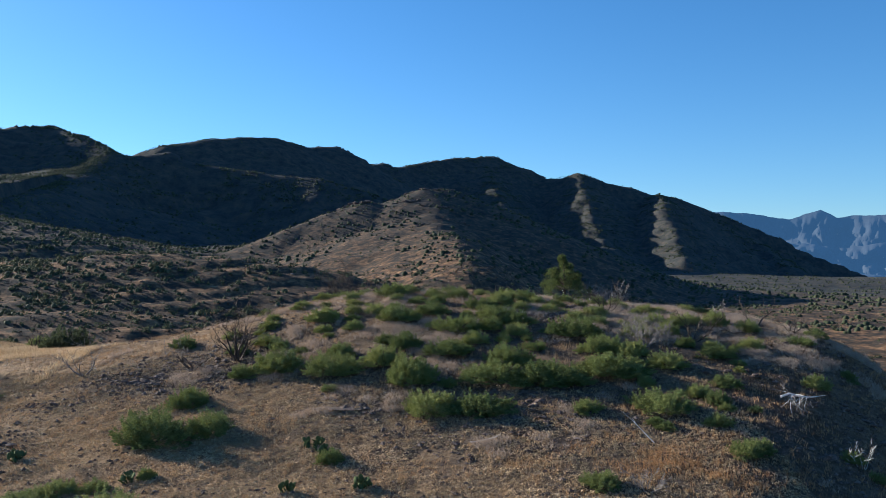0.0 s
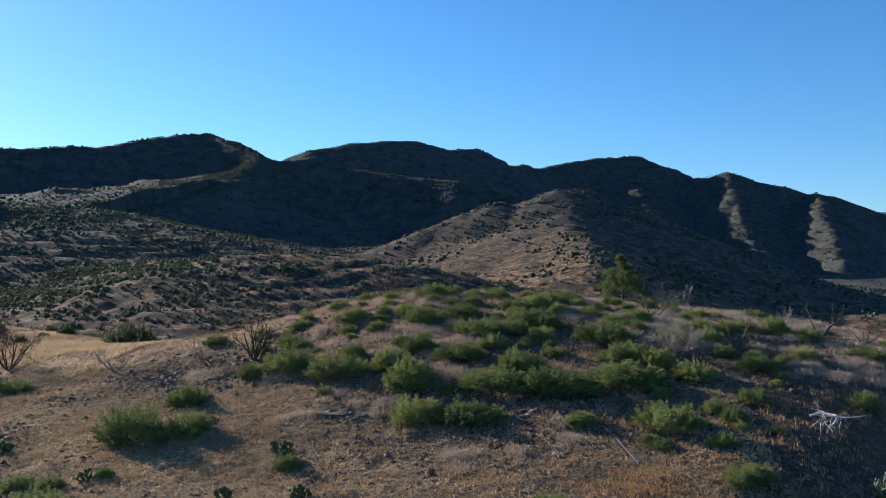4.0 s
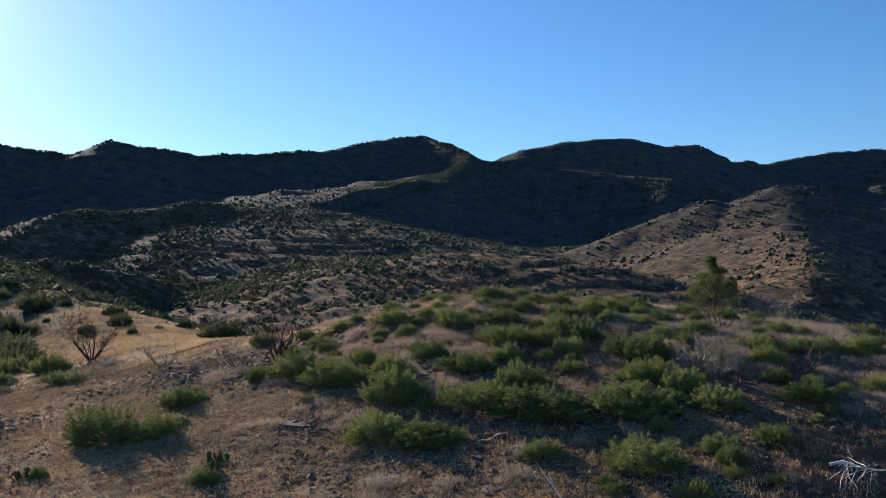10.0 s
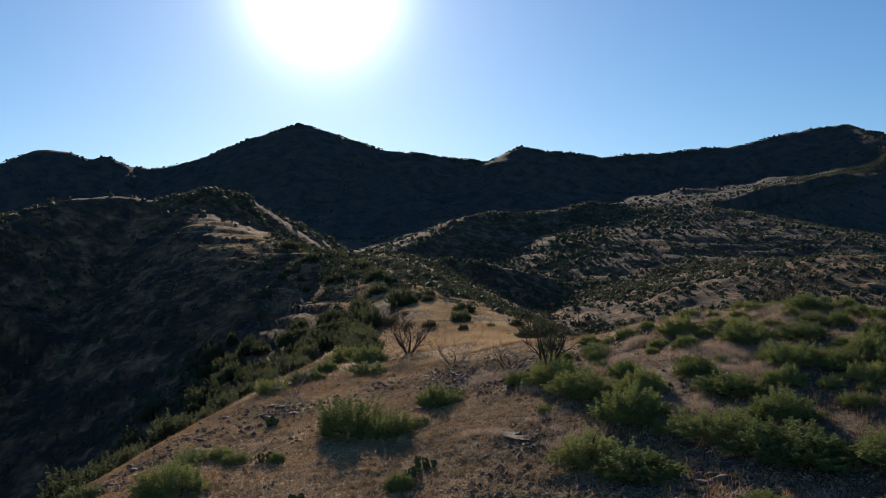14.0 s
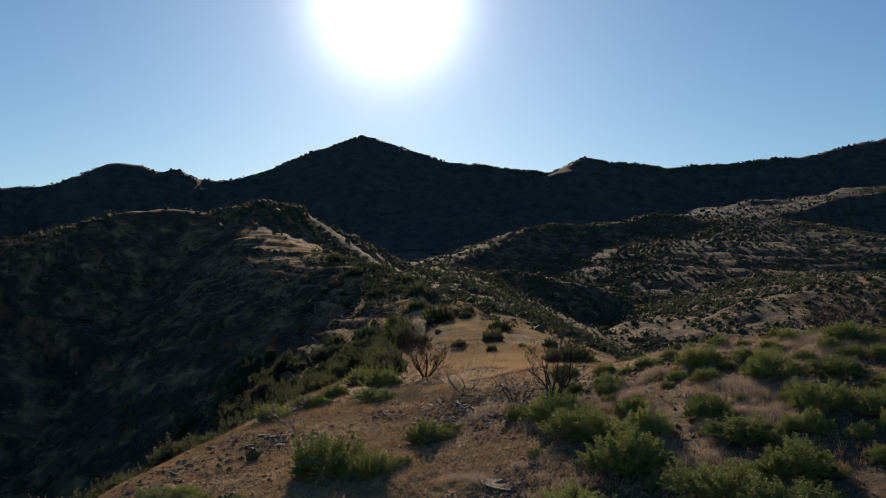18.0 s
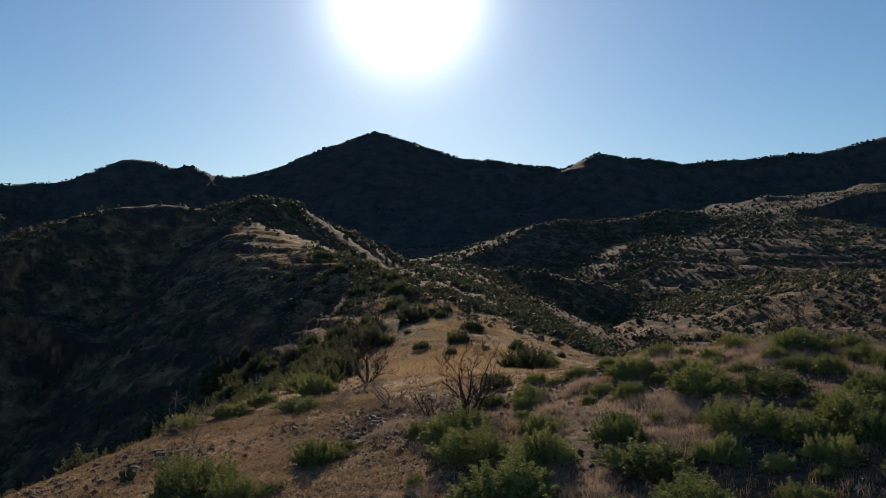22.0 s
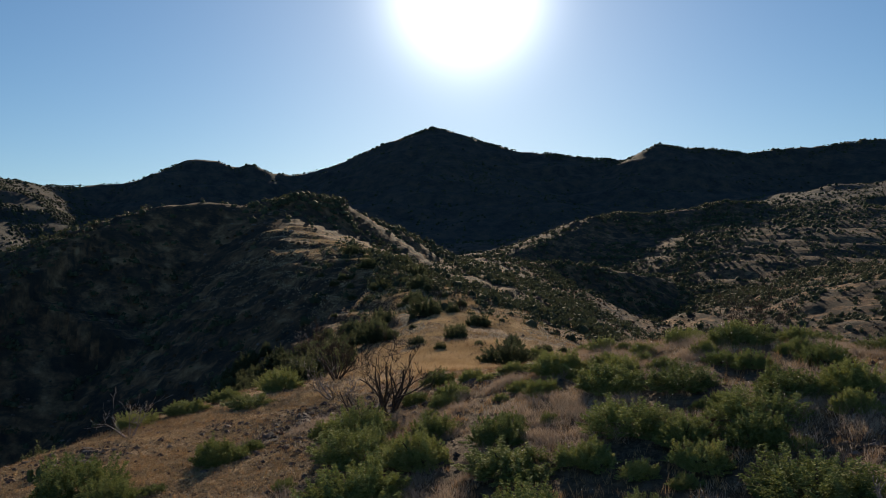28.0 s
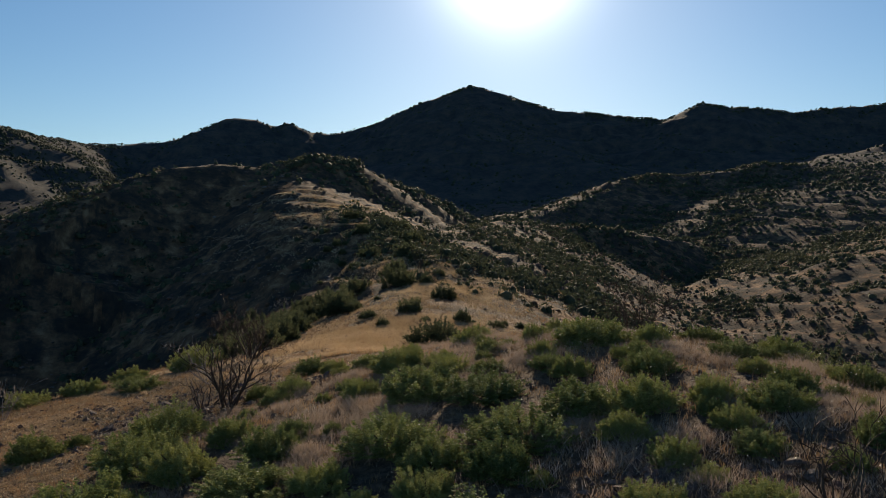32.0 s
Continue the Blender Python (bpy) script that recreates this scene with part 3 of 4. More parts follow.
def shrub_kind(seed, mat, shoots, leaves, leaf, label, name="shrub", stems=6):
    """A shrub one metre wide and one metre high at scale one: leafy shoots on short crooked stems."""
    gen, pick = np.random.default_rng(seed), random.Random(seed)
    top = thing(name, label, "shrub", "shrubs on the hillside")
    mesh, tips = sprays("foliage", shoots, leaves, leaf, mat, gen)
    for c in tips[:stems]:
        run = [(Vector((0, 0, -0.05)), 0.022), (Vector(c) * 0.5 + Vector((pick.uniform(-.03, .03), pick.uniform(-.03, .03), 0)), 0.014), (Vector(c) * 0.85, 0.006)]
        part("stem", tube_mesh("stem", [run], BARK, 4), top, "dark crooked stem")
    part("foliage", mesh, top)
    return top


def stand(x, y, wide, high, turn=0.0, sink=0.0):
    m = pose(x, y, ground_at(x, y) - sink, 0, 0, turn)
    return m @ Matrix.Diagonal((wide, wide, high, 1))


PLAIN_SHRUBS = ((-11.3, 33.3, 2.9, 2.2), (-9.3, 34.0, 1.9, 1.35), (-11.2, 37.7, 1.8, 1.3), (-9.3, 35.3, 0.9, 0.4), (-4.0, 30.4, 1.0, 0.7), (-12.9, 28.7, 1.3, 0.7),
                (-13.7, 28.0, 1.9, 0.7))
MOUND_SHRUBS = ((-6.7, 48.5, 1.9, 1.2), (-8.5, 52.0, 1.4, 0.8), (-4.8, 46.4, 1.2, 0.8), (-2.5, 47.3, 2.5, 1.2), (-7.9, 41.5, 2.5, 1.7), (-5.2, 40.2, 2.8, 1.6),
                (-1.5, 38.5, 2.6, 1.7), (-2.9, 40.8, 1.9, 1.3), (-0.5, 35.2, 2.5, 1.3), (1.5, 34.8, 2.6, 1.2), (-0.6, 48.3, 2.2, 1.0), (0.8, 45.0, 2.5, 1.3),
                (2.2, 49.2, 2.1, 1.0), (2.5, 45.2, 1.6, 0.9), (6.8, 44.3, 2.9, 1.4), (0.3, 41.8, 2.6, 1.0), (3.0, 40.2, 2.3, 1.4), (2.1, 38.3, 3.0, 1.4),
                (4.7, 37.7, 3.2, 1.5), (7.6, 38.8, 3.3, 1.3), (7.7, 41.8, 2.2, 1.2), (9.0, 41.0, 1.8, 1.1), (10.3, 39.7, 2.0, 1.1), (8.8, 34.5, 2.6, 1.3))
MORE_SHRUBS = ((5.8, 34.4, 1.3, 0.8), (11.3, 35.2, 1.1, 0.8), (10.6, 30.0, 1.4, 0.7), (5.0, 27.0, 1.3, 0.7), (13.2, 41.3, 1.9, 0.9), (18.6, 45.0, 1.8, 0.7),
               (-3.1, 53.5, 2.4, 1.2), (-1.0, 59.5, 1.8, 1.1), (10.0, 44.3, 1.8, 0.9), (11.4, 46.5, 1.9, 1.0))
TOP_SHRUBS = ((-32.8, 47.2, 2.7, 1.6), (-23.2, 42.4, 2.4, 1.0), (-5.1, 42.6, 1.5, 1.0), (-1.9, 42.9, 1.7, 1.1), (-9.6, 41.0, 1.4, 0.9), (1.6, 43.0, 1.4, 0.9),
              (-14.5, 48.0, 1.6, 1.0), (2.8, 47.2, 2.4, 1.2), (3.9, 46.0, 1.6, 1.1), (3.3, 50.2, 1.8, 1.1), (3.9, 51.8, 1.2, 0.9), (5.0, 52.6, 1.7, 0.9),
              (0.4, 56.0, 1.7, 0.9), (-5.6, 53.0, 1.1, 0.9), (-5.0, 55.2, 1.1, 0.7), (6.0, 48.7, 1.2, 0.7), (7.3, 47.1, 1.3, 0.8), (6.6, 50.4, 1.2, 0.6))
RIM_SHRUBS = ((-10.1, 25.7, 2.4, 1.5), (-25.6, 37.6, 2.2, 1.3), (-26.4, 40.2, 2.1, 1.0), (-27.8, 45.6, 2.6, 1.6), (-11.7, 28.7, 1.1, 0.6), (-10.3, 29.6, 0.7, 0.6),
              (-13.0, 23.8, 1.6, 0.7), (-10.9, 25.3, 1.0, 0.6), (-28.2, 42.6, 1.8, 1.0), (-30.4, 64.5, 2.1, 1.2))
GREEN_LABEL, OLIVE_LABEL = "leafy green desert shrub with a rounded crown", "dense olive-green desert shrub on dry ground"
KINDS = [shrub_kind(101 + n, GREEN, 250 + 25 * n, 125, 0.0165 + 0.001 * (n % 3), GREEN_LABEL if n % 2 else OLIVE_LABEL) for n in range(6)]
pick = random.Random(19)
spots = list(PLAIN_SHRUBS + MOUND_SHRUBS + MORE_SHRUBS + TOP_SHRUBS + RIM_SHRUBS)
for n in range(26):
    wide = pick.uniform(0.6, 1.4)
    spots.append((pick.uniform(7, 24), pick.uniform(30, 44), wide, wide * pick.uniform(0.5, 0.7)))
# smaller ones fill the gaps on the mound
while len(spots) < 190:
    x, y = pick.gauss(3, 9), pick.gauss(47, 7)
    wide = pick.uniform(0.6, 1.7)
    if y > 36 and y < 63 and x > -12 and x - 14 < 0.6 * (y - 36) and all(math.hypot(x - p, y - q) > 0.45 * (w + wide) for p, q, w, h in spots):
        spots.append((x, y, wide, wide * pick.uniform(0.5, 0.75)))
for n, (x, y, wide, high) in enumerate(spots):
    m = stand(x, y, wide * 1.04, high * 0.76, 67.0 * n % 360, 0.03)
    if n >= len(KINDS):
        copy_thing(KINDS[n * 5 % 6], m)
for shrub, (x, y, wide, high) in zip(KINDS, spots):
    shrub.matrix_world = stand(x, y, wide * 1.04, high * 0.76, 40.0, 0.03)

# dark evergreen shrubs along the saddle and behind the mound
DARK_KINDS = [shrub_kind(201 + n, DARK_GREEN, 190 + 15 * n, 80, 0.025, "dark evergreen scrub oak with a broad crown", "evergreen_shrub", 4) for n in range(3)]
SADDLE_SHRUBS = ((-26.3, 59.5, 3.3, 1.9), (-4.0, 65.0, 3.6, 2.3), (-5.8, 64.2, 2.6, 1.7), (-59.1, 71.6, 3.5, 2.3), (-63.8, 69.0, 3.0, 1.9), (-48.2, 71.0, 2.6, 1.3), (-41.0, 64.5, 2.2, 1.4), (-70.0, 76.0, 3.0, 1.8),
                 (-77.0, 80.5, 3.3, 2.0), (-84.0, 78.5, 3.0, 1.7), (-92.0, 88.0, 3.6, 2.2), (-99.0, 83.5, 3.0, 1.8), (-105.0, 92.0, 3.4, 2.0), (-112.0, 86.5, 3.2, 1.9),
                 (-38.0, 52.0, 3.6, 2.4), (-42.5, 54.5, 3.8, 2.6), (-47.0, 57.0, 3.4, 2.4), (-52.0, 62.5, 3.2, 2.2), (-34.5, 49.0, 2.8, 1.8), (-55.5, 64.0, 3.6, 2.6))
SADDLE_SHRUBS = list(SADDLE_SHRUBS)
for n in range(180):
    y = pick.uniform(24, 63)
    SADDLE_SHRUBS.append((-17 - 1.03 * (y - 22) - pick.uniform(0, 34), y, pick.uniform(1.4, 3.8), pick.uniform(1.0, 2.4)))
for n in range(80):
    y = pick.uniform(28, 68)
    wide = pick.uniform(1.3, 3.0)
    SADDLE_SHRUBS.append((-15.5 - 1.03 * (y - 22) - pick.uniform(0, 11), y, wide, wide * pick.uniform(0.55, 0.8)))
for n in range(60):
    f = pick.random()
    wide = pick.uniform(0.6, 1.7)
    SADDLE_SHRUBS.append((-33 - 85 * f, 61 + 27 * f ** 0.8 + pick.gauss(0, 5), wide, wide * pick.uniform(0.5, 0.75)))
for n, (x, y, wide, high) in enumerate(SADDLE_SHRUBS):
    m = stand(x, y, wide, high, 83.0 * n % 360, 0.05)
    if n >= 3:
        copy_thing(DARK_KINDS[n % 3], m)
for shrub, (x, y, wide, high) in zip(DARK_KINDS, SADDLE_SHRUBS):
    shrub.matrix_world = stand(x, y, wide, high, 20.0, 0.05)


# ---- dead trees ----
def dead_tree(name, label, x, y, high, stems, thick, mat, seed, lean=0.6, depth=3, turn=0.0, twig_mat=None, flat=1.0):
    """A leafless tree: each stem with its limbs is one part, and the fine twigs another."""
    pick = random.Random(seed)
    top = thing(name, label, "dead tree" if high > 1.2 else "dead bush")
    twigs = []
    for n in range(stems):
        a = 2 * math.pi * (n + pick.uniform(-0.3, 0.3)) / stems
        way = Vector((math.cos(a) * lean, math.sin(a) * lean, 1.0))
        runs = branch(Vector((math.cos(a), math.sin(a), -0.3)) * 0.09, way, high * pick.uniform(0.6, 0.85), thick * pick.uniform(0.7, 1.1), depth, pick, 0.3, (2, 3), 0.15)
        stout = [r for r in runs if r[0][1] > thick * 0.2]
        twigs += [r for r in runs if r[0][1] <= thick * 0.2]
        part("limb", tube_mesh("limb", stout, mat, 6), top)
    if twigs:
        twigs = [[(p, max(r, 0.008)) for p, r in run] for run in twigs]
        tagged(part("twig", tube_mesh("twig", twigs, twig_mat or mat, 3), top, "thin bare twigs"), kind="stuff")
    top.matrix_world = pose(x, y, ground_at(x, y) - 0.05, 0, 0, turn) @ Matrix.Diagonal((1, 1, flat, 1))
    return top


dead_tree("dead_tree", "burnt black dead tree with many upright bare limbs", -10.5, 43.7, 2.4, 7, 0.07, BARK, 5, 0.45, 4)
dead_tree("dead_tree", "dark leafless tree with a spreading fan of thin branches", -28.2, 49.0, 2.5, 10, 0.055, BARK, 12, 0.75, 5, 0, BARK)
dead_tree("dead_tree", "leaning dead snag with a few thin bare branches", -18.9, 45.0, 2.1, 4, 0.05, GREY_WOOD, 21, 1.3, 3)
dead_tree("dead_bush", "tangled leafless dead bush on the stony slope", -12.6, 43.3, 1.4, 6, 0.035, BARK, 31, 1.2, 3, 0, GREY_WOOD)
dead_tree("dead_tree", "brown leafless shrub with a round crown of fine twigs", -7.0, 58.4, 2.0, 13, 0.028, BARK, 41, 0.8, 4)
dead_tree("dead_tree", "grey twiggy dead tree beside a green juniper", 11.2, 57.2, 1.7, 14, 0.03, GREY_WOOD, 51, 1.2, 4)
dead_tree("dead_bush", "pale grey dead bush with bleached curling twigs", 10.0, 42.4, 1.5, 14, 0.025, GREY_WOOD, 61, 1.1, 4, 0, GREY_WOOD)
dead_tree("dead_tree", "dark dead tree with low crooked spreading limbs", 12.9, 43.8, 1.7, 5, 0.05, BARK, 71, 1.3, 3)
dead_tree("dead_tree", "crooked dead trunk that leans over the crest", 17.6, 48.4, 2.0, 2, 0.07, BARK, 81, 0.8, 2)
dead_tree("dead_bush", "small bare grey bush on the crest", 16.4, 51.0, 1.0, 5, 0.025, GREY_WOOD, 91, 0.7, 2)
dead_tree("dead_bush", "small bare dark bush near the crest", 19.7, 48.2, 1.3, 4, 0.03, BARK, 95, 0.8, 2)
dead_tree("dead_tree", "bare dark sapling with crooked limbs in dry grass", -28.9, 60.6, 1.9, 3, 0.05, BARK, 111, 0.7, 3)
dead_tree("dead_tree", "dark leafless shrub with long bent branches", 9.4, 49.4, 1.7, 5, 0.035, BARK, 121, 1.0, 3)
dead_tree("dead_tree", "leafless brown shrub on the edge of the slope", -21.5, 36.6, 1.6, 6, 0.03, GREY_WOOD, 131, 0.8, 3)
dead_tree("dead_bush", "pale dry weed with thin branching stalks", 15.4, 31.4, 0.9, 6, 0.012, WHITE_WOOD, 171, 0.5, 2)
dead_tree("dead_bush", "grey dead branches lying in the dry grass", 6.3, 26.6, 0.9, 6, 0.02, GREY_WOOD, 181, 1.4, 3)
dead_tree("dead_stalk", "thin dry flower stalk that stands upright", -15.1, 46.4, 1.9, 1, 0.02, GREY_WOOD, 141, 0.05, 0)
dead_tree("dead_tree", "leafless brown tree with fine twigs on the saddle", -68.0, 78.0, 2.4, 5, 0.05, BARK, 151, 0.6, 3)
dead_tree("dead_tree", "thin leafless tree on the grassy saddle", -58.0, 75.0, 2.2, 4, 0.04, BARK, 161, 0.5, 3)


for n in range(16):
    y = pick.uniform(26, 74)
    x = -17 - 1.03 * (y - 22) - pick.uniform(-2, 20)
    high = pick.uniform(1.0, 2.0)
    dead_tree("dead_bush", "bare twiggy bush among evergreen scrub on the slope", x, y, high, 5, 0.03, (BARK, GREY_WOOD)[n % 2], 700 + n, 0.8, 3)


def fallen_tree(x, y, turn):
    """A toppled tree: its trunk lies above the ground, propped on the boughs that hang down from it."""
    pick = random.Random(101)
    top = thing("fallen_tree", "bleached white fallen tree propped on bare hanging branches", "dead tree")
    line = [Vector((-0.85, 0.0, 0.62)), Vector((-0.5, 0.08, 0.74)), Vector((-0.1, 0.0, 0.66)), Vector((0.4, 0.14, 0.6)), Vector((1.0, 0.1, 0.72))]
    part("trunk", tube_mesh("trunk", [[(p, r) for p, r in zip(line, (0.05, 0.042, 0.032, 0.022, 0.008))]], WHITE_WOOD, 7), top)
    twigs = []
    for n in range(13):
        f = pick.uniform(0.0, 3.6)
        k = int(f)
        p = line[k].lerp(line[k + 1], f - k)
        way = Vector((pick.uniform(-0.7, 0.9), pick.uniform(-1.0, 0.6), pick.uniform(-0.6, 0.25)))
        runs = branch(p, way, pick.uniform(0.45, 1.2), pick.uniform(0.01, 0.02), 2, pick, 0.38, (2, 3), -0.25)
        runs = [[(Vector((q.x, q.y, max(q.z, 0.02))), r) for q, r in run] for run in runs]
        part("limb", tube_mesh("limb", runs[:1], WHITE_WOOD, 5), top)
        twigs += [[(q, max(r, 0.005)) for q, r in run] for run in runs[1:]]
    tagged(part("twig", tube_mesh("twig", twigs, GREY_WOOD, 3), top, "thin bare twigs"), kind="stuff")
    top.matrix_world = pose(x, y, ground_at(x, y) - 0.02, 0, 0, turn)


fallen_tree(14.7, 35.0, -8)


def stick(label, x, y, long, turn, tilt, mat):
    top = thing("fallen_branch", label, "branch")
    pick = random.Random(int(x * 10))
    runs = branch(Vector((0, 0, 0.05)), Vector((math.cos(tilt), 0, math.sin(tilt))), long, 0.03, 1, pick, 0.1, (1, 2), 0.0)
    part("bough", tube_mesh("bough", runs[:1], mat, 5), top)
    if runs[1:]:
        tagged(part("twig", tube_mesh("twig", runs[1:], mat, 4), top), kind="stuff")
    top.matrix_world = pose(x, y, ground_at(x, y), 0, 0, turn)


stick("pale bare branch stuck in the dry grass", 7.6, 30.8, 1.1, 150, 0.8, WHITE_WOOD)
stick("bleached fallen branch on the gravel", 1.0, 31.6, 1.0, 10, 0.05, WHITE_WOOD)
stick("dark charred log in front of a dead snag", -16.9, 43.8, 2.2, 30, 0.1, BARK)


# ---- juniper ----
def juniper(x, y, high, wide, seed):
    gen, pick = np.random.default_rng(seed), random.Random(seed)
    top = thing("juniper", "upright green juniper tree with a ragged pointed crown", "tree")
    trunk = [[(Vector((0, 0, -0.1)), 0.13), (Vector((0.05, 0.02, high * 0.4)), 0.09), (Vector((0, 0.05, high * 0.9)), 0.02)]]
    part("trunk", tube_mesh("trunk", trunk, BARK, 7), top, "dark fibrous bark")
    limbs, centres, spread = [], [], []
    for n in range(34):
        up = gen.uniform(0.1, 0.97)
        a, out = gen.uniform(0, 2 * math.pi), wide * 0.5 * (1 - up) ** 0.7 * gen.uniform(0.5, 1.1)
        c = Vector((math.cos(a) * out, math.sin(a) * out, high * up + 0.1))
        limbs.append([(Vector((0, 0, high * up * 0.75)), 0.03), (c * 0.6 + Vector((0, 0, high * up * 0.33)), 0.02), (c, 0.008)])
        centres.append(tuple(c))
        spread.append(gen.uniform(0.34, 0.62) * (1.15 - 0.7 * up))
    for limb in limbs:
        part("limb", tube_mesh("limb", [limb], BARK, 4), top)
    part("foliage", leaf_soup("foliage", np.array(centres), np.array(spread), 15000, 0.05, JUNIPER_GREEN, gen, 1.1), top)
    top.matrix_world = pose(x, y, ground_at(x, y) - 0.05)


juniper(8.2, 58.0, 3.3, 3.8, 301)


# ---- prickly pears ----
def prickly_pear(x, y, wide, seed):
    pick = random.Random(seed)
    top = thing("prickly_pear", "low prickly pear cactus with flat green pads", "cactus", "prickly pears")
    bases = [(Vector((pick.uniform(-.25, .25), pick.uniform(-.25, .25), 0)) * wide, 0) for _ in range(9)]
    while bases:
        at, level = bases.pop()
        bm = bmesh.new()
        bmesh.ops.create_icosphere(bm, subdivisions=2, radius=1.0)
        s = wide * pick.uniform(0.10, 0.14)
        turn = Matrix.Rotation(pick.uniform(0, 6.3), 4, "Z") @ Matrix.Rotation(pick.uniform(-1.1, 1.1), 4, "X")
        bmesh.ops.transform(bm, matrix=Matrix.Translation(at) @ turn @ Matrix.Translation((0, 0, s * 0.9)) @ Matrix.Diagonal((s * 0.72, s * 0.16, s, 1)), verts=bm.verts)
        me = bpy.data.meshes.new("pad")
        bm.to_mesh(me)
        bm.free()
        me.materials.append(PAD)
        for p in me.polygons:
            p.use_smooth = True
        part("pad", me, top)
        if level < 1:
            for _ in range(pick.randint(1, 2)):
                bases.append((at + (turn @ Vector((pick.uniform(-.4, .4) * s, 0, s * 1.7))), level + 1))
    top.matrix_world = pose(x, y, ground_at(x, y) - 0.02)


for n, (x, y, wide) in enumerate(((-4.9, 32.0, 1.0), (-10.9, 29.4, 0.9), (-16.4, 32.6, 1.1), (-5.1, 27.4, 0.9), (-2.6, 27.7, 1.0), (-4.4, 31.2, 0.8))):
    prickly_pear(x, y, wide, 400 + n)


# ---- rocks ----
def rock_mesh(seed, detail=3):
    gen = np.random.default_rng(seed)
    bm = bmesh.new()
    bmesh.ops.create_icosphere(bm, subdivisions=detail, radius=0.5)
    planes = [(Vector(gen.normal(size=3)).normalized(), gen.uniform(0.26, 0.42)) for _ in range(14)]
    for v in bm.verts:
        for way, cut in planes:
            over = v.co.dot(way) - cut
            if over > 0:
                v.co -= way * over
        v.co *= 1 + gen.normal() * 0.012
    me = bpy.data.meshes.new("rock")
    bm.to_mesh(me)
    bm.free()
    me.materials.append(ROCK)
    return me


ROCKS = [rock_mesh(500 + n) for n in range(6)]
pick = random.Random(77)
# outcrops: place, reach, number of boulders
OUTCROPS = ((-11.5, 41.6, 3.0, 16), (-15.5, 43.0, 2.4, 10), (3.3, 36.6, 1.8, 8), (4.6, 34.5, 1.8, 9), (-3.9, 35.8, 1.2, 4), (-18.9, 39.9, 1.0, 4), (-18.3, 34.2, 1.0, 5),
            (-20.2, 34.1, 2.2, 10), (6.2, 48.0, 1.0, 7), (5.4, 53.3, 1.2, 6), (-10.4, 47.7, 1.4, 6), (-9.3, 49.1, 2.2, 8), (-33.0, 58.5, 3.0, 4), (20.0, 45.0, 3.0, 9),
            (8.5, 47.5, 1.0, 5), (14.0, 39.0, 3.0, 8), (-15.5, 27.0, 1.6, 9), (-18.5, 30.0, 1.6, 8), (-13.5, 24.0, 1.4, 6), (6.8, 48.2, 1.2, 8), (8.0, 50.5, 1.6, 8), (15.5, 30.5, 2.4, 12), (17.5, 36.0, 2.4, 9))
for ox, oy, reach, number in OUTCROPS:
    for _ in range(number):
        x, y = ox + pick.gauss(0, reach * 0.5), oy + pick.gauss(0, reach * 0.4)
        s = pick.uniform(0.14, 0.5)
        ob = tagged(new("boulder", ROCKS[pick.randrange(6)]), "dark weathered angular boulder half sunk in the slope", "rock", "boulders on the slope")
        ob.matrix_world = pose(x, y, ground_at(x, y) + s * 0.06, pick.uniform(-20, 20), pick.uniform(-20, 20), pick.uniform(0, 360)) @ Matrix.Diagonal((s * 1.4, s, s * 0.55, 1))

# craggy rock on the tops and ledges of the far knoll: place, reach along the ledge and across it, number, size
CRAGS = ((-58, 563, 7, 2.5, 12, 3.4), (-46, 571, 5, 2, 8, 2.6), (-14, 583, 9, 2.5, 16, 3.0), (2, 588, 6, 2, 9, 2.6), (-20, 556, 10, 2.0, 10, 2.2), (-2, 545, 9, 2.0, 9, 2.2),
         (10, 520, 12, 2.0, 10, 2.0), (-14, 500, 9, 2.0, 8, 1.6), (-30, 520, 6, 2.0, 6, 1.8))
for ox, oy, along, across, number, size in CRAGS:
    for _ in range(number):
        x, y = ox + pick.gauss(0, along * 0.6), oy + pick.gauss(0, across * 0.6)
        s = size * pick.uniform(0.5, 1.15)
        ob = tagged(new("crag", ROCKS[pick.randrange(6)]), "dark craggy rock that juts from the top of the knoll", "rock", "crags on the knoll")
        ob.matrix_world = pose(x, y, ground_at(x, y) + s * 0.08, pick.uniform(-14, 14), pick.uniform(-14, 14), pick.uniform(-30, 30)) @ Matrix.Diagonal((s * 1.9, s * 1.1, s * 0.8, 1))

slab = tagged(new("flat_rock", rock_mesh(610)), "flat dark slab of bare rock level with the plain", "rock")
slab.matrix_world = pose(-3.9, 35.8, ground_at(-3.9, 35.8) - 0.015, 0, 0, 20) @ Matrix.Diagonal((2.6, 1.7, 0.09, 1))

# ---- grass, gravel and far scrub, too many to count ----
def scatter(count, x0, x1, y0, y1, gen):
    return gen.uniform(x0, x1, count), gen.uniform(y0, y1, count)


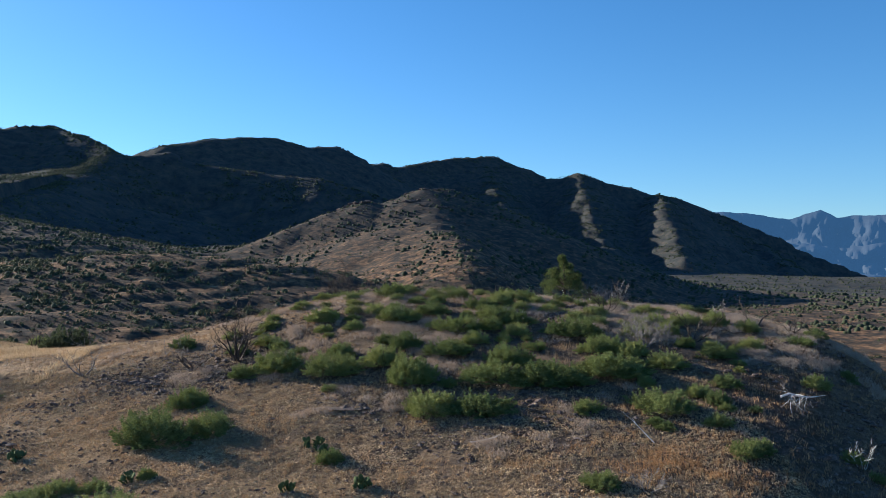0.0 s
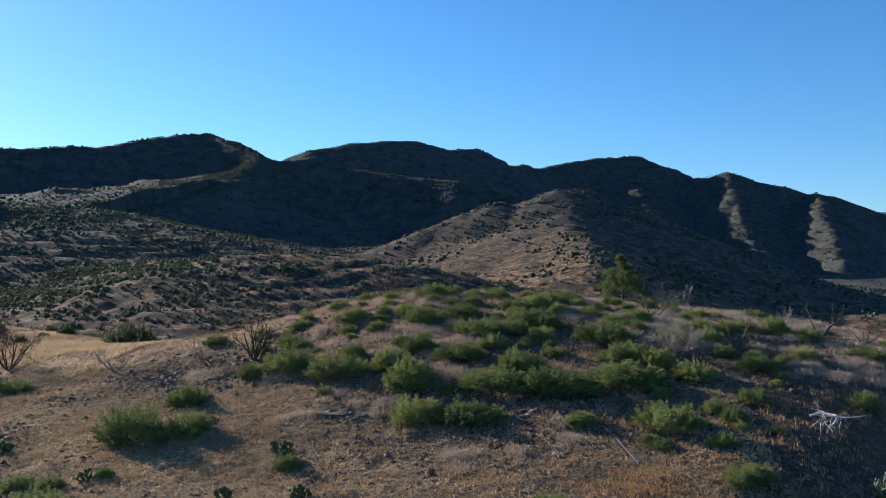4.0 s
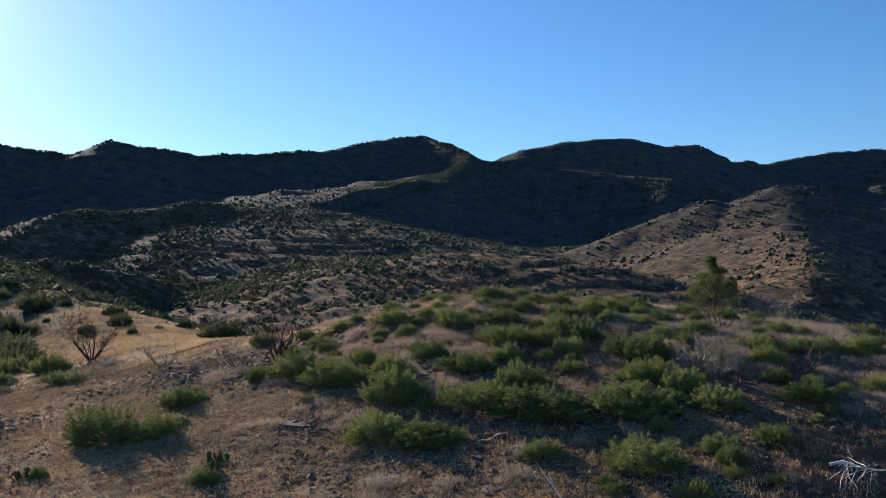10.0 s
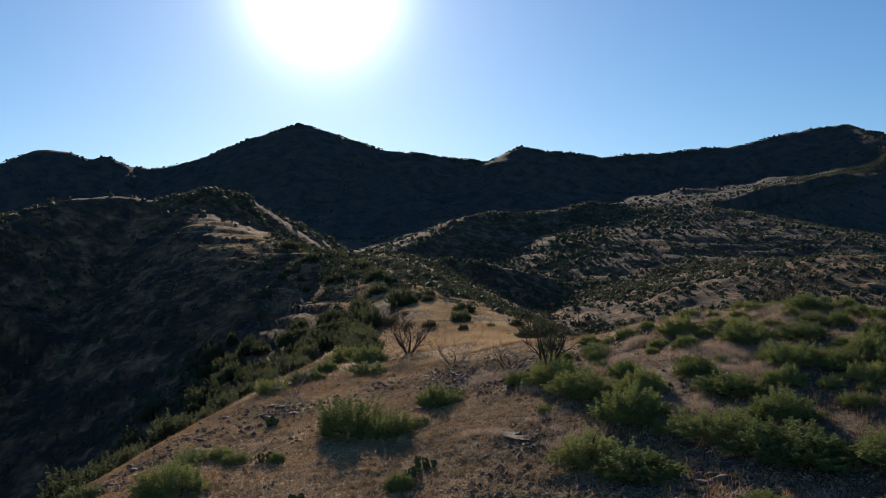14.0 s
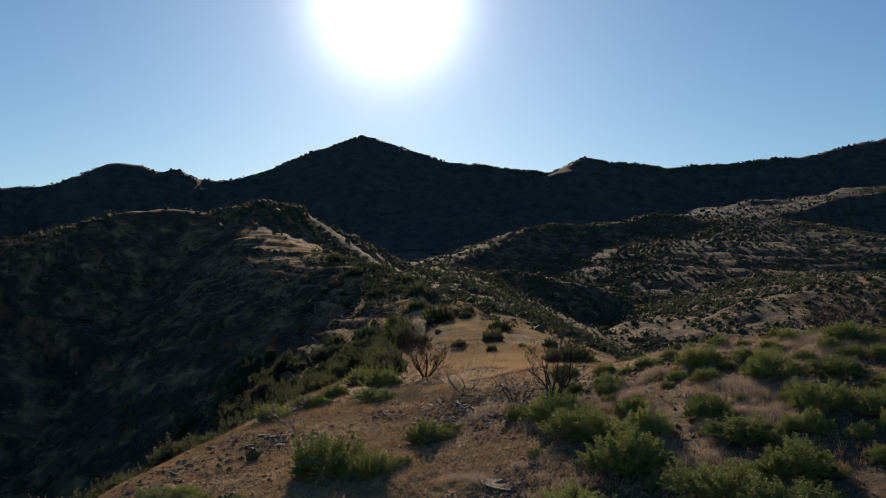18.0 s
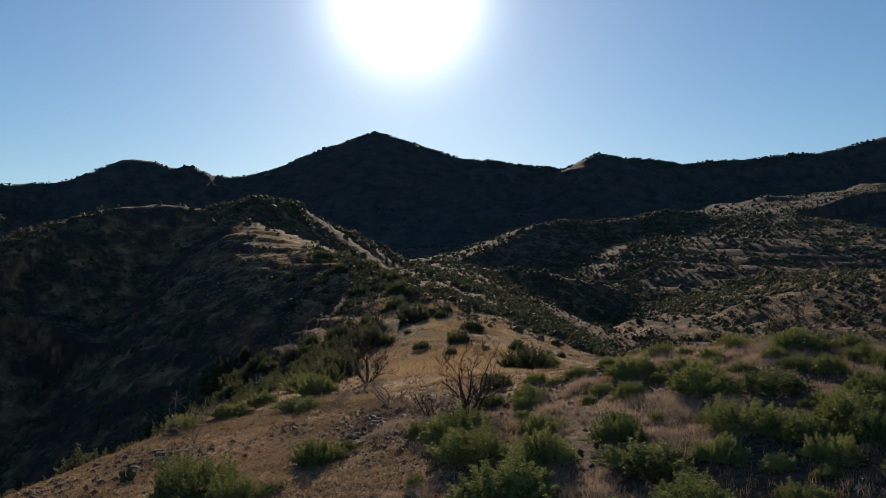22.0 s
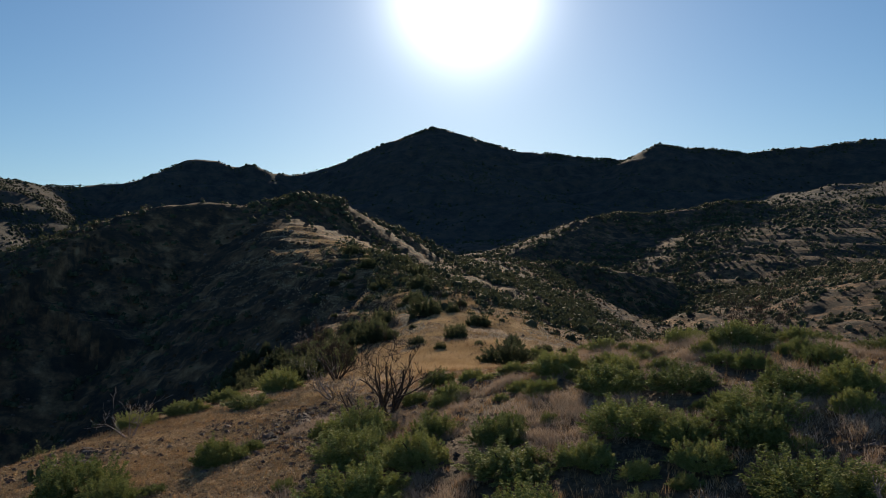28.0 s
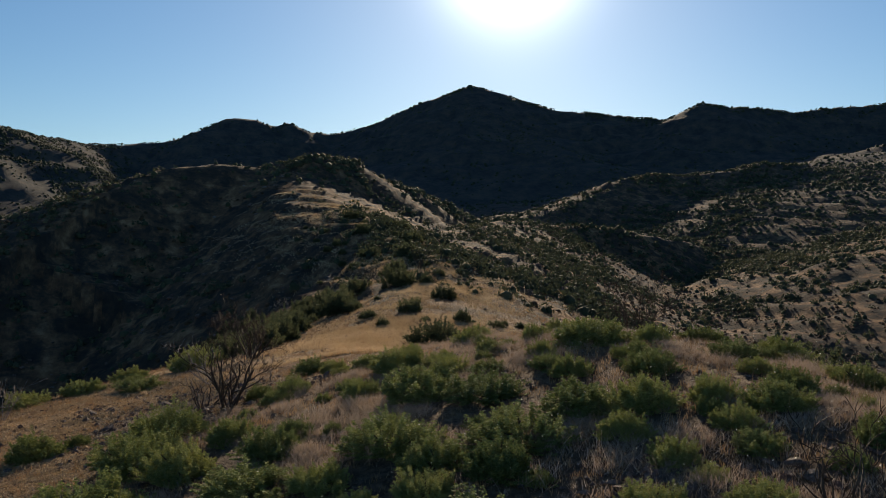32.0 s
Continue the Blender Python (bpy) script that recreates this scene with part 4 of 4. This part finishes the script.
def blades(name, x, y, z, per, high, wide, spread, mat, gen, droop=0.35):
    """Tufts of narrow pointed blades."""
    n = len(x)
    cx, cy, cz, hh = (np.repeat(v, per) for v in (x, y, z, high))
    m = n * per
    a = gen.uniform(0, 2 * np.pi, m)
    lean = gen.uniform(0.1, 1.0, m) * droop
    h = hh * gen.uniform(0.55, 1.1, m)
    bx, by = cx + gen.normal(size=m) * spread * hh * 0.5, cy + gen.normal(size=m) * spread * hh * 0.5
    w = wide * gen.uniform(0.6, 1.3, m)
    side = gen.uniform(0, np.pi, m)
    p0 = np.stack([bx - np.cos(side) * w, by - np.sin(side) * w, cz - 0.03], -1)
    p1 = np.stack([bx + np.cos(side) * w, by + np.sin(side) * w, cz - 0.03], -1)
    p2 = np.stack([bx + np.cos(a) * lean * h, by + np.sin(a) * lean * h, cz + h], -1)
    verts = np.stack([p0, p1, p2], 1).reshape(-1, 3)
    return mesh_from(name, verts, np.arange(3 * m).reshape(-1, 3), mat, False)


def mound_cover(x, y):
    dx, dy = x - 2, y - 52
    return np.exp(-0.5 * (dx / np.where(dx < 0, 11, 20)) ** 2 - 0.5 * (dy / np.where(dy < 0, 11.5, 9)) ** 2)


cx, cy = scatter(7500, -30, 32, 26, 70, rng)
keep = mound_cover(cx, cy) + 0.5 * fbm(cx, cy, 2.6, 2, 301) > rng.uniform(0.58, 1.0, len(cx))
cx, cy = cx[keep], cy[keep]
reach = rng.uniform(0.18, 0.46, len(cx))
clump = np.repeat(np.arange(len(cx)), 17)
x = cx[clump] + rng.normal(size=len(clump)) * reach[clump]
y = cy[clump] + rng.normal(size=len(clump)) * reach[clump]
z = height(x, y)
tall = (rng.uniform(0.2, 0.42, len(cx)))[clump] * np.exp(-0.5 * ((x - cx[clump]) ** 2 + (y - cy[clump]) ** 2) / (reach[clump] * 1.4) ** 2)
tagged(new("tall_grass", blades("tall_grass", x, y, z, 16, tall, 0.0075, 0.8, TALL_STRAW, rng, 1.5)), "tall dry pinkish-tan bunch grass among the shrubs", "grass", kind="stuff")

x, y = scatter(150000, -118, 36, 14, 100, rng)
keep = (fbm(x, y, 3.5, 3, 331) > rng.uniform(-1.1, 0.5, len(x))) & (np.hypot(x - 10, y - 22) < rng.uniform(12, 190, len(x))) & (x > -16 - 1.03 * (y - 22))
x, y = x[keep], y[keep]
z = height(x, y)
tagged(new("short_grass", blades("short_grass", x, y, z, 8, rng.uniform(0.07, 0.2, len(x)) * (1 + 0.6 * np.clip(fbm(x, y, 6, 2, 337), 0, 1)), 0.012, 0.8, SHORT_STRAW, rng, 0.8)),
       "short dry yellow grass stubble on the gravel", "grass", kind="stuff")

x, y = scatter(190000, -26, 12, 18, 46, rng)
keep = (mound_cover(x, y) < rng.uniform(0.3, 0.6, len(x))) & (x > -17 - 1.03 * (y - 22)) & (fbm(x, y, 2.2, 3, 361) > rng.uniform(-1.1, -0.1, len(x)))
x, y = x[keep], y[keep]
n, tris = len(x), 6
s = 0.035 + 0.085 * rng.uniform(0, 1, n) ** 1.7
way = rng.normal(size=(n, tris, 3))
way[..., 2] = np.abs(way[..., 2])
way /= np.linalg.norm(way, axis=2)[..., None]
at = way * s[:, None, None] * np.array([0.8, 0.8, 0.75]) + np.stack([x, y, height(x, y) - 0.01], -1)[:, None]
leaf = (at[:, :, None] + rng.normal(size=(n, tris, 3, 3)) * (s * 0.22)[:, None, None, None]).reshape(-1, 3)
tagged(new("stubble", mesh_from("stubble", leaf, np.arange(len(leaf)).reshape(-1, 3), STUBBLE, False)), "low rounded tufts of khaki stubble close together on the plain", "grass", kind="stuff")

# golden grass on the saddle and the strip that leads to it
x = -21 - 129 * rng.uniform(0, 1, 60000) ** 1.25
y = np.interp(x, (-150, -128, -88, -57, -36, -22, -14), (90, 87, 85, 73, 62, 52, 44)) + rng.normal(size=len(x)) * np.interp(x, (-150, -14), (9, 3.5))
keep = ((x > -16 - 1.03 * (y - 22)) | (x < -50)) & (fbm(x, y, 5, 3, 381) + 0.3 * mound_cover(x, y) * -3 > rng.uniform(-0.7, 0.5, len(x)))
x, y = x[keep], y[keep]
tagged(new("golden_grass", blades("golden_grass", x, y, height(x, y), 6, rng.uniform(0.1, 0.26, len(x)), 0.02, 1.1, GOLD, rng, 1.2)),
       "knee-high golden dry grass on the saddle", "grass", kind="stuff")

# a patch of orange grass in front of the mound
x, y = 7.4 + rng.normal(size=1300) * 2.6, 29.0 + rng.normal(size=1300) * 1.4
keep = fbm(x, y, 1.6, 2, 391) > rng.uniform(-0.8, 0.4, len(x))
x, y = x[keep], y[keep]
tagged(new("orange_grass", blades("orange_grass", x, y, height(x, y), 9, rng.uniform(0.1, 0.26, len(x)), 0.008, 1.0, ORANGE, rng, 1.1)),
       "rust-orange dry grass on the edge of the plain", "grass", kind="stuff")

# dry stalks on the shaded slope beyond the fallen tree
x, y = scatter(3000, 9, 27, 24, 46, rng)
keep = (0.85 * (x - 11) - 0.52 * (y - 33) > rng.uniform(-2, 1, len(x))) & (fbm(x, y, 2.4, 3, 395) > rng.uniform(-0.7, 0.5, len(x)))
x, y = x[keep], y[keep]
tagged(new("dry_stalks", blades("dry_stalks", x, y, height(x, y), 9, rng.uniform(0.12, 0.34, len(x)), 0.008, 0.9, BRUSH, rng, 0.8)),
       "thin dry stalks and weeds on the shaded slope", "grass", kind="stuff")

# pale seed heads on thin stalks
x, y = scatter(5000, -14, 22, 38, 64, rng)
keep = mound_cover(x, y) > rng.uniform(0.5, 1.3, len(x))
x, y = x[keep], y[keep]
z = height(x, y) + rng.uniform(0.45, 0.95, len(x))
n = len(x)
tip = np.stack([x, y, z], -1)
corners = np.stack([tip + rng.normal(size=(n, 3)) * 0.011 for _ in range(3)], 1).reshape(-1, 3)
stalks = np.stack([np.stack([x - 0.003, y, z - 0.9], -1), np.stack([x + 0.003, y, z - 0.9], -1), tip], 1).reshape(-1, 3)
seed_mesh = mesh_from("seed_heads", np.concatenate([corners, stalks]), np.arange(6 * n).reshape(-1, 3), SEED, False)
seed_mesh.materials.append(SHORT_STRAW)
seed_mesh.polygons.foreach_set("material_index", np.repeat(np.array([0, 1], np.int32), n))
tagged(new("seed_heads", seed_mesh), "pale dry seed heads on thin brown stalks", "flowers", kind="stuff")

# gravel
stone = np.array([(1, 0, 0), (-1, 0, 0), (0, 1, 0), (0, -1, 0), (0, 0, 0.7), (0, 0, -0.7)], float)
stone_faces = np.array([(0, 2, 4), (2, 1, 4), (1, 3, 4), (3, 0, 4), (2, 0, 5), (1, 2, 5), (3, 1, 5), (0, 3, 5)])
x, y = scatter(60000, -45, 36, 14, 66, rng)
keep = fbm(x, y, 4.5, 3, 341) + 0.35 * fbm(x, y, 1.0, 2, 351) > rng.uniform(-0.5, 0.9, len(x))
x, y = x[keep], y[keep]
loose = len(x)
for ox, oy, reach, number in OUTCROPS + ((-14, 43, 4, 20), (3.5, 36, 3, 20), (0.5, 33, 3, 14)):
    x = np.concatenate([x, ox + rng.normal(size=number * 45) * reach * 0.75])
    y = np.concatenate([y, oy + rng.normal(size=number * 45) * reach * 0.6])
n = len(x)
size = 0.022 + 0.09 * rng.uniform(0, 1, n) ** 4
size[loose:] *= rng.uniform(0.8, 1.7, n - loose)
shape = stone[None] * size[:, None, None] * rng.uniform(0.6, 1.4, (n, 6, 1)) * np.array([1.2, 1.0, 0.8])
a = rng.uniform(0, 6.3, n)
ca, sa = np.cos(a)[:, None], np.sin(a)[:, None]
shape = np.stack([shape[..., 0] * ca - shape[..., 1] * sa, shape[..., 0] * sa + shape[..., 1] * ca, shape[..., 2]], -1)
shape += np.stack([x, y, height(x, y) + size * 0.2], -1)[:, None]
faces = (stone_faces[None] + (np.arange(n) * 6)[:, None, None]).reshape(-1, 3)
tagged(new("gravel", mesh_from("gravel", shape.reshape(-1, 3), faces, ROCK, False)), "loose dark gravel and small stones", "gravel", kind="stuff")


# loose rocks on the slopes beyond the near ridge
count = 16000
r = 60 * np.exp(rng.uniform(0, 1, count) ** 0.8 * math.log(420 / 60))
a = np.radians(rng.uniform(-33, 97, count))
x, y = HUB[0] - np.sin(a) * r, HUB[1] + np.cos(a) * r
keep = (fbm(x, y, 22, 4, 371) > rng.uniform(-0.5, 0.7, count)) & ((x < -22) | (y > 66))
x, y = x[keep], y[keep]
n = len(x)
size = (0.08 + 0.5 * rng.uniform(0, 1, n) ** 3) * np.clip(np.hypot(x, y - 30) / 110, 0.45, 1.3)
block = bmesh.new()
bmesh.ops.create_icosphere(block, subdivisions=1, radius=1.0)
ball = np.array([tuple(v.co) for v in block.verts])
ball_faces = np.array([[v.index for v in f.verts] for f in block.faces])
block.free()
shape = ball[None] * size[:, None, None] * rng.uniform(0.55, 1.3, (n, len(ball), 1)) * rng.uniform(0.7, 1.25, (n, 1, 3)) * np.array([1.0, 1.0, 0.6])
shape += np.stack([x, y, height(x, y) - size * 0.08], -1)[:, None]
faces = (ball_faces[None] + (np.arange(n) * len(ball))[:, None, None]).reshape(-1, 3)
tagged(new("hillside_rocks", mesh_from("hillside_rocks", shape.reshape(-1, 3), faces, ROCK, False)), "dark brown rocks strewn over the farther slopes", "rocks", kind="stuff")


def domes(x, y, z, wide, high, gen, lobes):
    """Rounded, uneven crowns: each of a few lobes, a lobe an irregular dome of fifteen faces."""
    ring = np.arange(5) * 2 * math.pi / 5
    base = np.concatenate([[(0.0, 0.0, 1.0)], np.stack([0.82 * np.cos(ring), 0.82 * np.sin(ring), np.full(5, 0.62)], -1),
                           np.stack([0.92 * np.cos(ring + 0.63), 0.92 * np.sin(ring + 0.63), np.full(5, -0.06)], -1)])
    faces = [(0, 1 + k, 1 + (k + 1) % 5) for k in range(5)]
    faces += [(1 + k, 6 + k, 1 + (k + 1) % 5) for k in range(5)] + [(6 + k, 6 + (k + 1) % 5, 1 + (k + 1) % 5) for k in range(5)]
    n = len(x) * lobes
    which = np.repeat(np.arange(len(x)), lobes)
    share = gen.uniform(0.55, 1.0, n) if lobes > 1 else np.ones(n)
    off = gen.uniform(-0.34, 0.34, (n, 2)) * wide[which, None] * (lobes > 1)
    turn = gen.uniform(0, 6.3, n)
    shape = base[None] * gen.uniform(0.82, 1.16, (n, 11, 1))
    ca, sa = np.cos(turn)[:, None], np.sin(turn)[:, None]
    half = (0.5 * wide[which] * share * (0.8 if lobes > 1 else 1.0))[:, None]
    px = (shape[..., 0] * ca - shape[..., 1] * sa) * half + (x[which] + off[:, 0])[:, None]
    py = (shape[..., 0] * sa + shape[..., 1] * ca) * half + (y[which] + off[:, 1])[:, None]
    pz = shape[..., 2] * (high[which] * share)[:, None] + z[which][:, None] - 0.08
    return np.stack([px, py, pz], -1).reshape(-1, 3), (np.array(faces)[None] + 11 * np.arange(n)[:, None, None]).reshape(-1, 3)


def scrub(name, label, count, near, far, lobes, wide, mat, gen, seed, along=(), spare=0.1, sprigs=0):
    """Shrubs on the slopes, each a lumpy crown with loose sprigs; along: the ridges they keep to, if any."""
    r = near * np.exp(gen.uniform(0, 1, count) ** 0.75 * math.log(far / near))
    a = np.radians(gen.uniform(-33, 97, count))
    x, y = HUB[0] - np.sin(a) * r, HUB[1] + np.cos(a) * r
    if along:
        spots = []
        for line in along:
            pts = np.array(line, float)[:, :2]
            long = np.concatenate([[0], np.cumsum(np.hypot(*np.diff(pts, axis=0).T))])
            at = gen.uniform(0, long[-1], count // len(along))
            spots.append(np.stack([np.interp(at, long, pts[:, 0]), np.interp(at, long, pts[:, 1])], -1) + gen.normal(size=(len(at), 2)) * far)
        x, y = np.concatenate(spots).T
    keep = 1.3 * fbm(x, y, 26, 4, seed) + 0.2 > gen.uniform(-0.35, 0.9, len(x))
    x, y = x[keep], y[keep]
    z = height(x, y)
    crest(x, y, SADDLE, (1, 1), 1, 0)
    keep = ~((x > -60) & (y < 68) & (z > -3)) & ((crest.apart > 20) | (gen.uniform(0, 1, len(x)) < spare))
    x, y, z = x[keep], y[keep], z[keep]
    n = len(x)
    size = wide * (0.45 + 0.95 * gen.uniform(0, 1, n) ** 1.8)
    high = size * gen.uniform(0.42, 0.72, n)
    verts, faces = domes(x, y, z, size * (0.82 if sprigs else 1.0), high * (0.85 if sprigs else 1.0), gen, lobes)
    if sprigs:
        m = n * sprigs
        way = gen.normal(size=(m, 3))
        way[:, 2] = np.abs(way[:, 2])
        way /= np.linalg.norm(way, axis=1)[:, None]
        w = np.repeat(np.arange(n), sprigs)
        at = way * np.stack([size[w] * 0.52, size[w] * 0.52, high[w]], -1) + np.stack([x, y, z], -1)[w]
        leaf = (at[:, None] + gen.normal(size=(m, 3, 3)) * (size[w] * 0.11)[:, None, None]).reshape(-1, 3)
        faces = np.concatenate([faces, np.arange(3 * m).reshape(-1, 3) + len(verts)])
        verts = np.concatenate([verts, leaf])
    return tagged(new(name, mesh_from(name, verts, faces, mat, True)), label, "shrubs", kind="stuff")


scrub("hillside_scrub", "dark shrubs dotted over the nearer slopes", 16000, 85, 460, 2, 1.6, FAR_GREEN, rng, 401, (), 0.1, 26)
scrub("low_brush", "low dry brush and bunch grass over the nearer slopes", 36000, 90, 380, 1, 0.7, BRUSH, rng, 431, (), 0.3)
scrub("ridge_scrub", "dense dark shrubs over the low hills and spurs", 26000, 1, 50, 1, 1.5, FAR_GREEN, rng, 421, (LIT_SPUR, CENTRE_HILL, CENTRE_HILL, CENTRE_BACK, LIT_SPUR, LOW_HILL, KNOLL, PEAK_SPUR, WEST_HILL[:12]), 0.1, 8)
VALLEY_LINES = (((-330, 320, 0), (-210, 420, 0)), ((-270, 240, 0), (-150, 330, 0)), ((-310, 470, 0), (-180, 570, 0)), ((-185, 262, 0), (-100, 185, 0)))
scrub("valley_scrub", "dense dark green bushes on the slopes round the valley", 18000, 1, 34, 1, 1.8, FAR_GREEN, rng, 471, VALLEY_LINES, 0.1, 22)
scrub("crest_scrub", "dark bushes along the crests of the low hills", 4200, 1, 5, 1, 1.7, FAR_GREEN, rng, 481, (WEST_HILL[8:], WEST_HILL[8:15], CENTRE_HILL, LIT_SPUR), 0.3, 12)
scrub("spur_scrub", "dark bushes over the sunlit spur and the shoulder of the hill", 8000, 1, 13, 1, 1.9, FAR_GREEN, rng, 485, (LIT_SPUR, LIT_SPUR[:3], WEST_HILL[9:15]), 1.0, 6)
scrub("flank_scrub", "dark bushes on the north flank of the grassy saddle", 3000, 1, 8, 2, 1.6, FAR_GREEN, rng, 491, (((-205, 196, 0), (-160, 160, 0), (-118, 132, 0), (-85, 114, 0), (-62, 97, 0)), ((-120, 100, 0), (-70, 92, 0))), 1.0, 24)
scrub("slope_scrub", "dense bushes on the slopes of the western ridge", 22000, 1, 48, 1, 2.2, FAR_GREEN, rng, 441, (WEST_RIDGE[:6], ((-765, 30, 0), (-725, 150, 0)), NOTCH_RIDGE))
scrub("skyline_scrub", "small bushes along the crests of the ridges", 11000, 1, 10, 1, 2.4, FAR_GREEN, rng, 451, (WEST_RIDGE, PEAK_RIDGE, PEAK_RIDGE, LONG_RIDGE))
scrub("mesa_scrub", "dark bushes on the flanks of the far mesa", 30000, 1, 40, 1, 2.6, FAR_GREEN, rng, 461, MESA_SPURS + (MESA,))
scrub("far_scrub", "dark shrubs dotted over the distant ridges", 46000, 330, 1500, 1, 2.2, FAR_GREEN, rng, 411)


# ---- far mountains ----
def far_mountains():
    mat, nodes, links, shader = material("far_mountains", 1.0)
    where = nodes.new("ShaderNodeNewGeometry").outputs["Position"]
    # air haze is painted in: a dark blue base and a faint blue glow
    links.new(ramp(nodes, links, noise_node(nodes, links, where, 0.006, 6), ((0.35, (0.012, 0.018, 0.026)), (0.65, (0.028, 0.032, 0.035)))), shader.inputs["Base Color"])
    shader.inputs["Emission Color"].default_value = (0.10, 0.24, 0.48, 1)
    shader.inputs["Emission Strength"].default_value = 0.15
    layers = (((900, 95), (1008, 98), (1200, 124), (1336, 131), (1479, 116), (1617, 90), (1684, 110), (1734, 132), (1792, 99), (1973, 101), (2300, 90)),
              ((900, 20), (1100, 62), (1300, 60), (1384, 32), (1500, 20), (1617, -22), (1834, -48), (1950, -20), (2300, 10)),
              ((900, -60), (1100, -50), (1262, -100), (1500, -80), (1700, -120), (1975, -140), (2300, -130)))
    for n, line in enumerate(layers):
        xs = np.linspace(900, 2300, 260)
        crest_z = np.interp(xs, *zip(*line)) + 5 * fbm(xs, xs * 0, 60, 4, 501 + n)
        rows = []
        for k in range(24):
            f = k / 23
            depth = 4500 - n * 480 - f * 420 + 150 * math.sin(math.pi * f) * (fbm(xs, xs * 0 + f * 200, 120, 5, 521 + n, True) - 0.6)
            zz = crest_z * (1 - f) - 220 * f + 60 * f * (1 - f) * fbm(xs, xs * 0 + f * 300, 70, 5, 511 + n, True)
            rows.append(np.stack([xs * depth / 4300, np.sqrt(np.maximum(depth ** 2 - (xs * depth / 4300) ** 2, 1)), zz], -1))
        v = np.array(rows)
        i, j = np.meshgrid(np.arange(23), np.arange(259), indexing="ij")
        q = np.stack([i * 260 + j, i * 260 + j + 1, (i + 1) * 260 + j + 1, (i + 1) * 260 + j], -1).reshape(-1, 4)[:, ::-1]
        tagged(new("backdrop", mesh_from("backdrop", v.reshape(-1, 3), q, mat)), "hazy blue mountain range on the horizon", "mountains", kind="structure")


far_mountains()
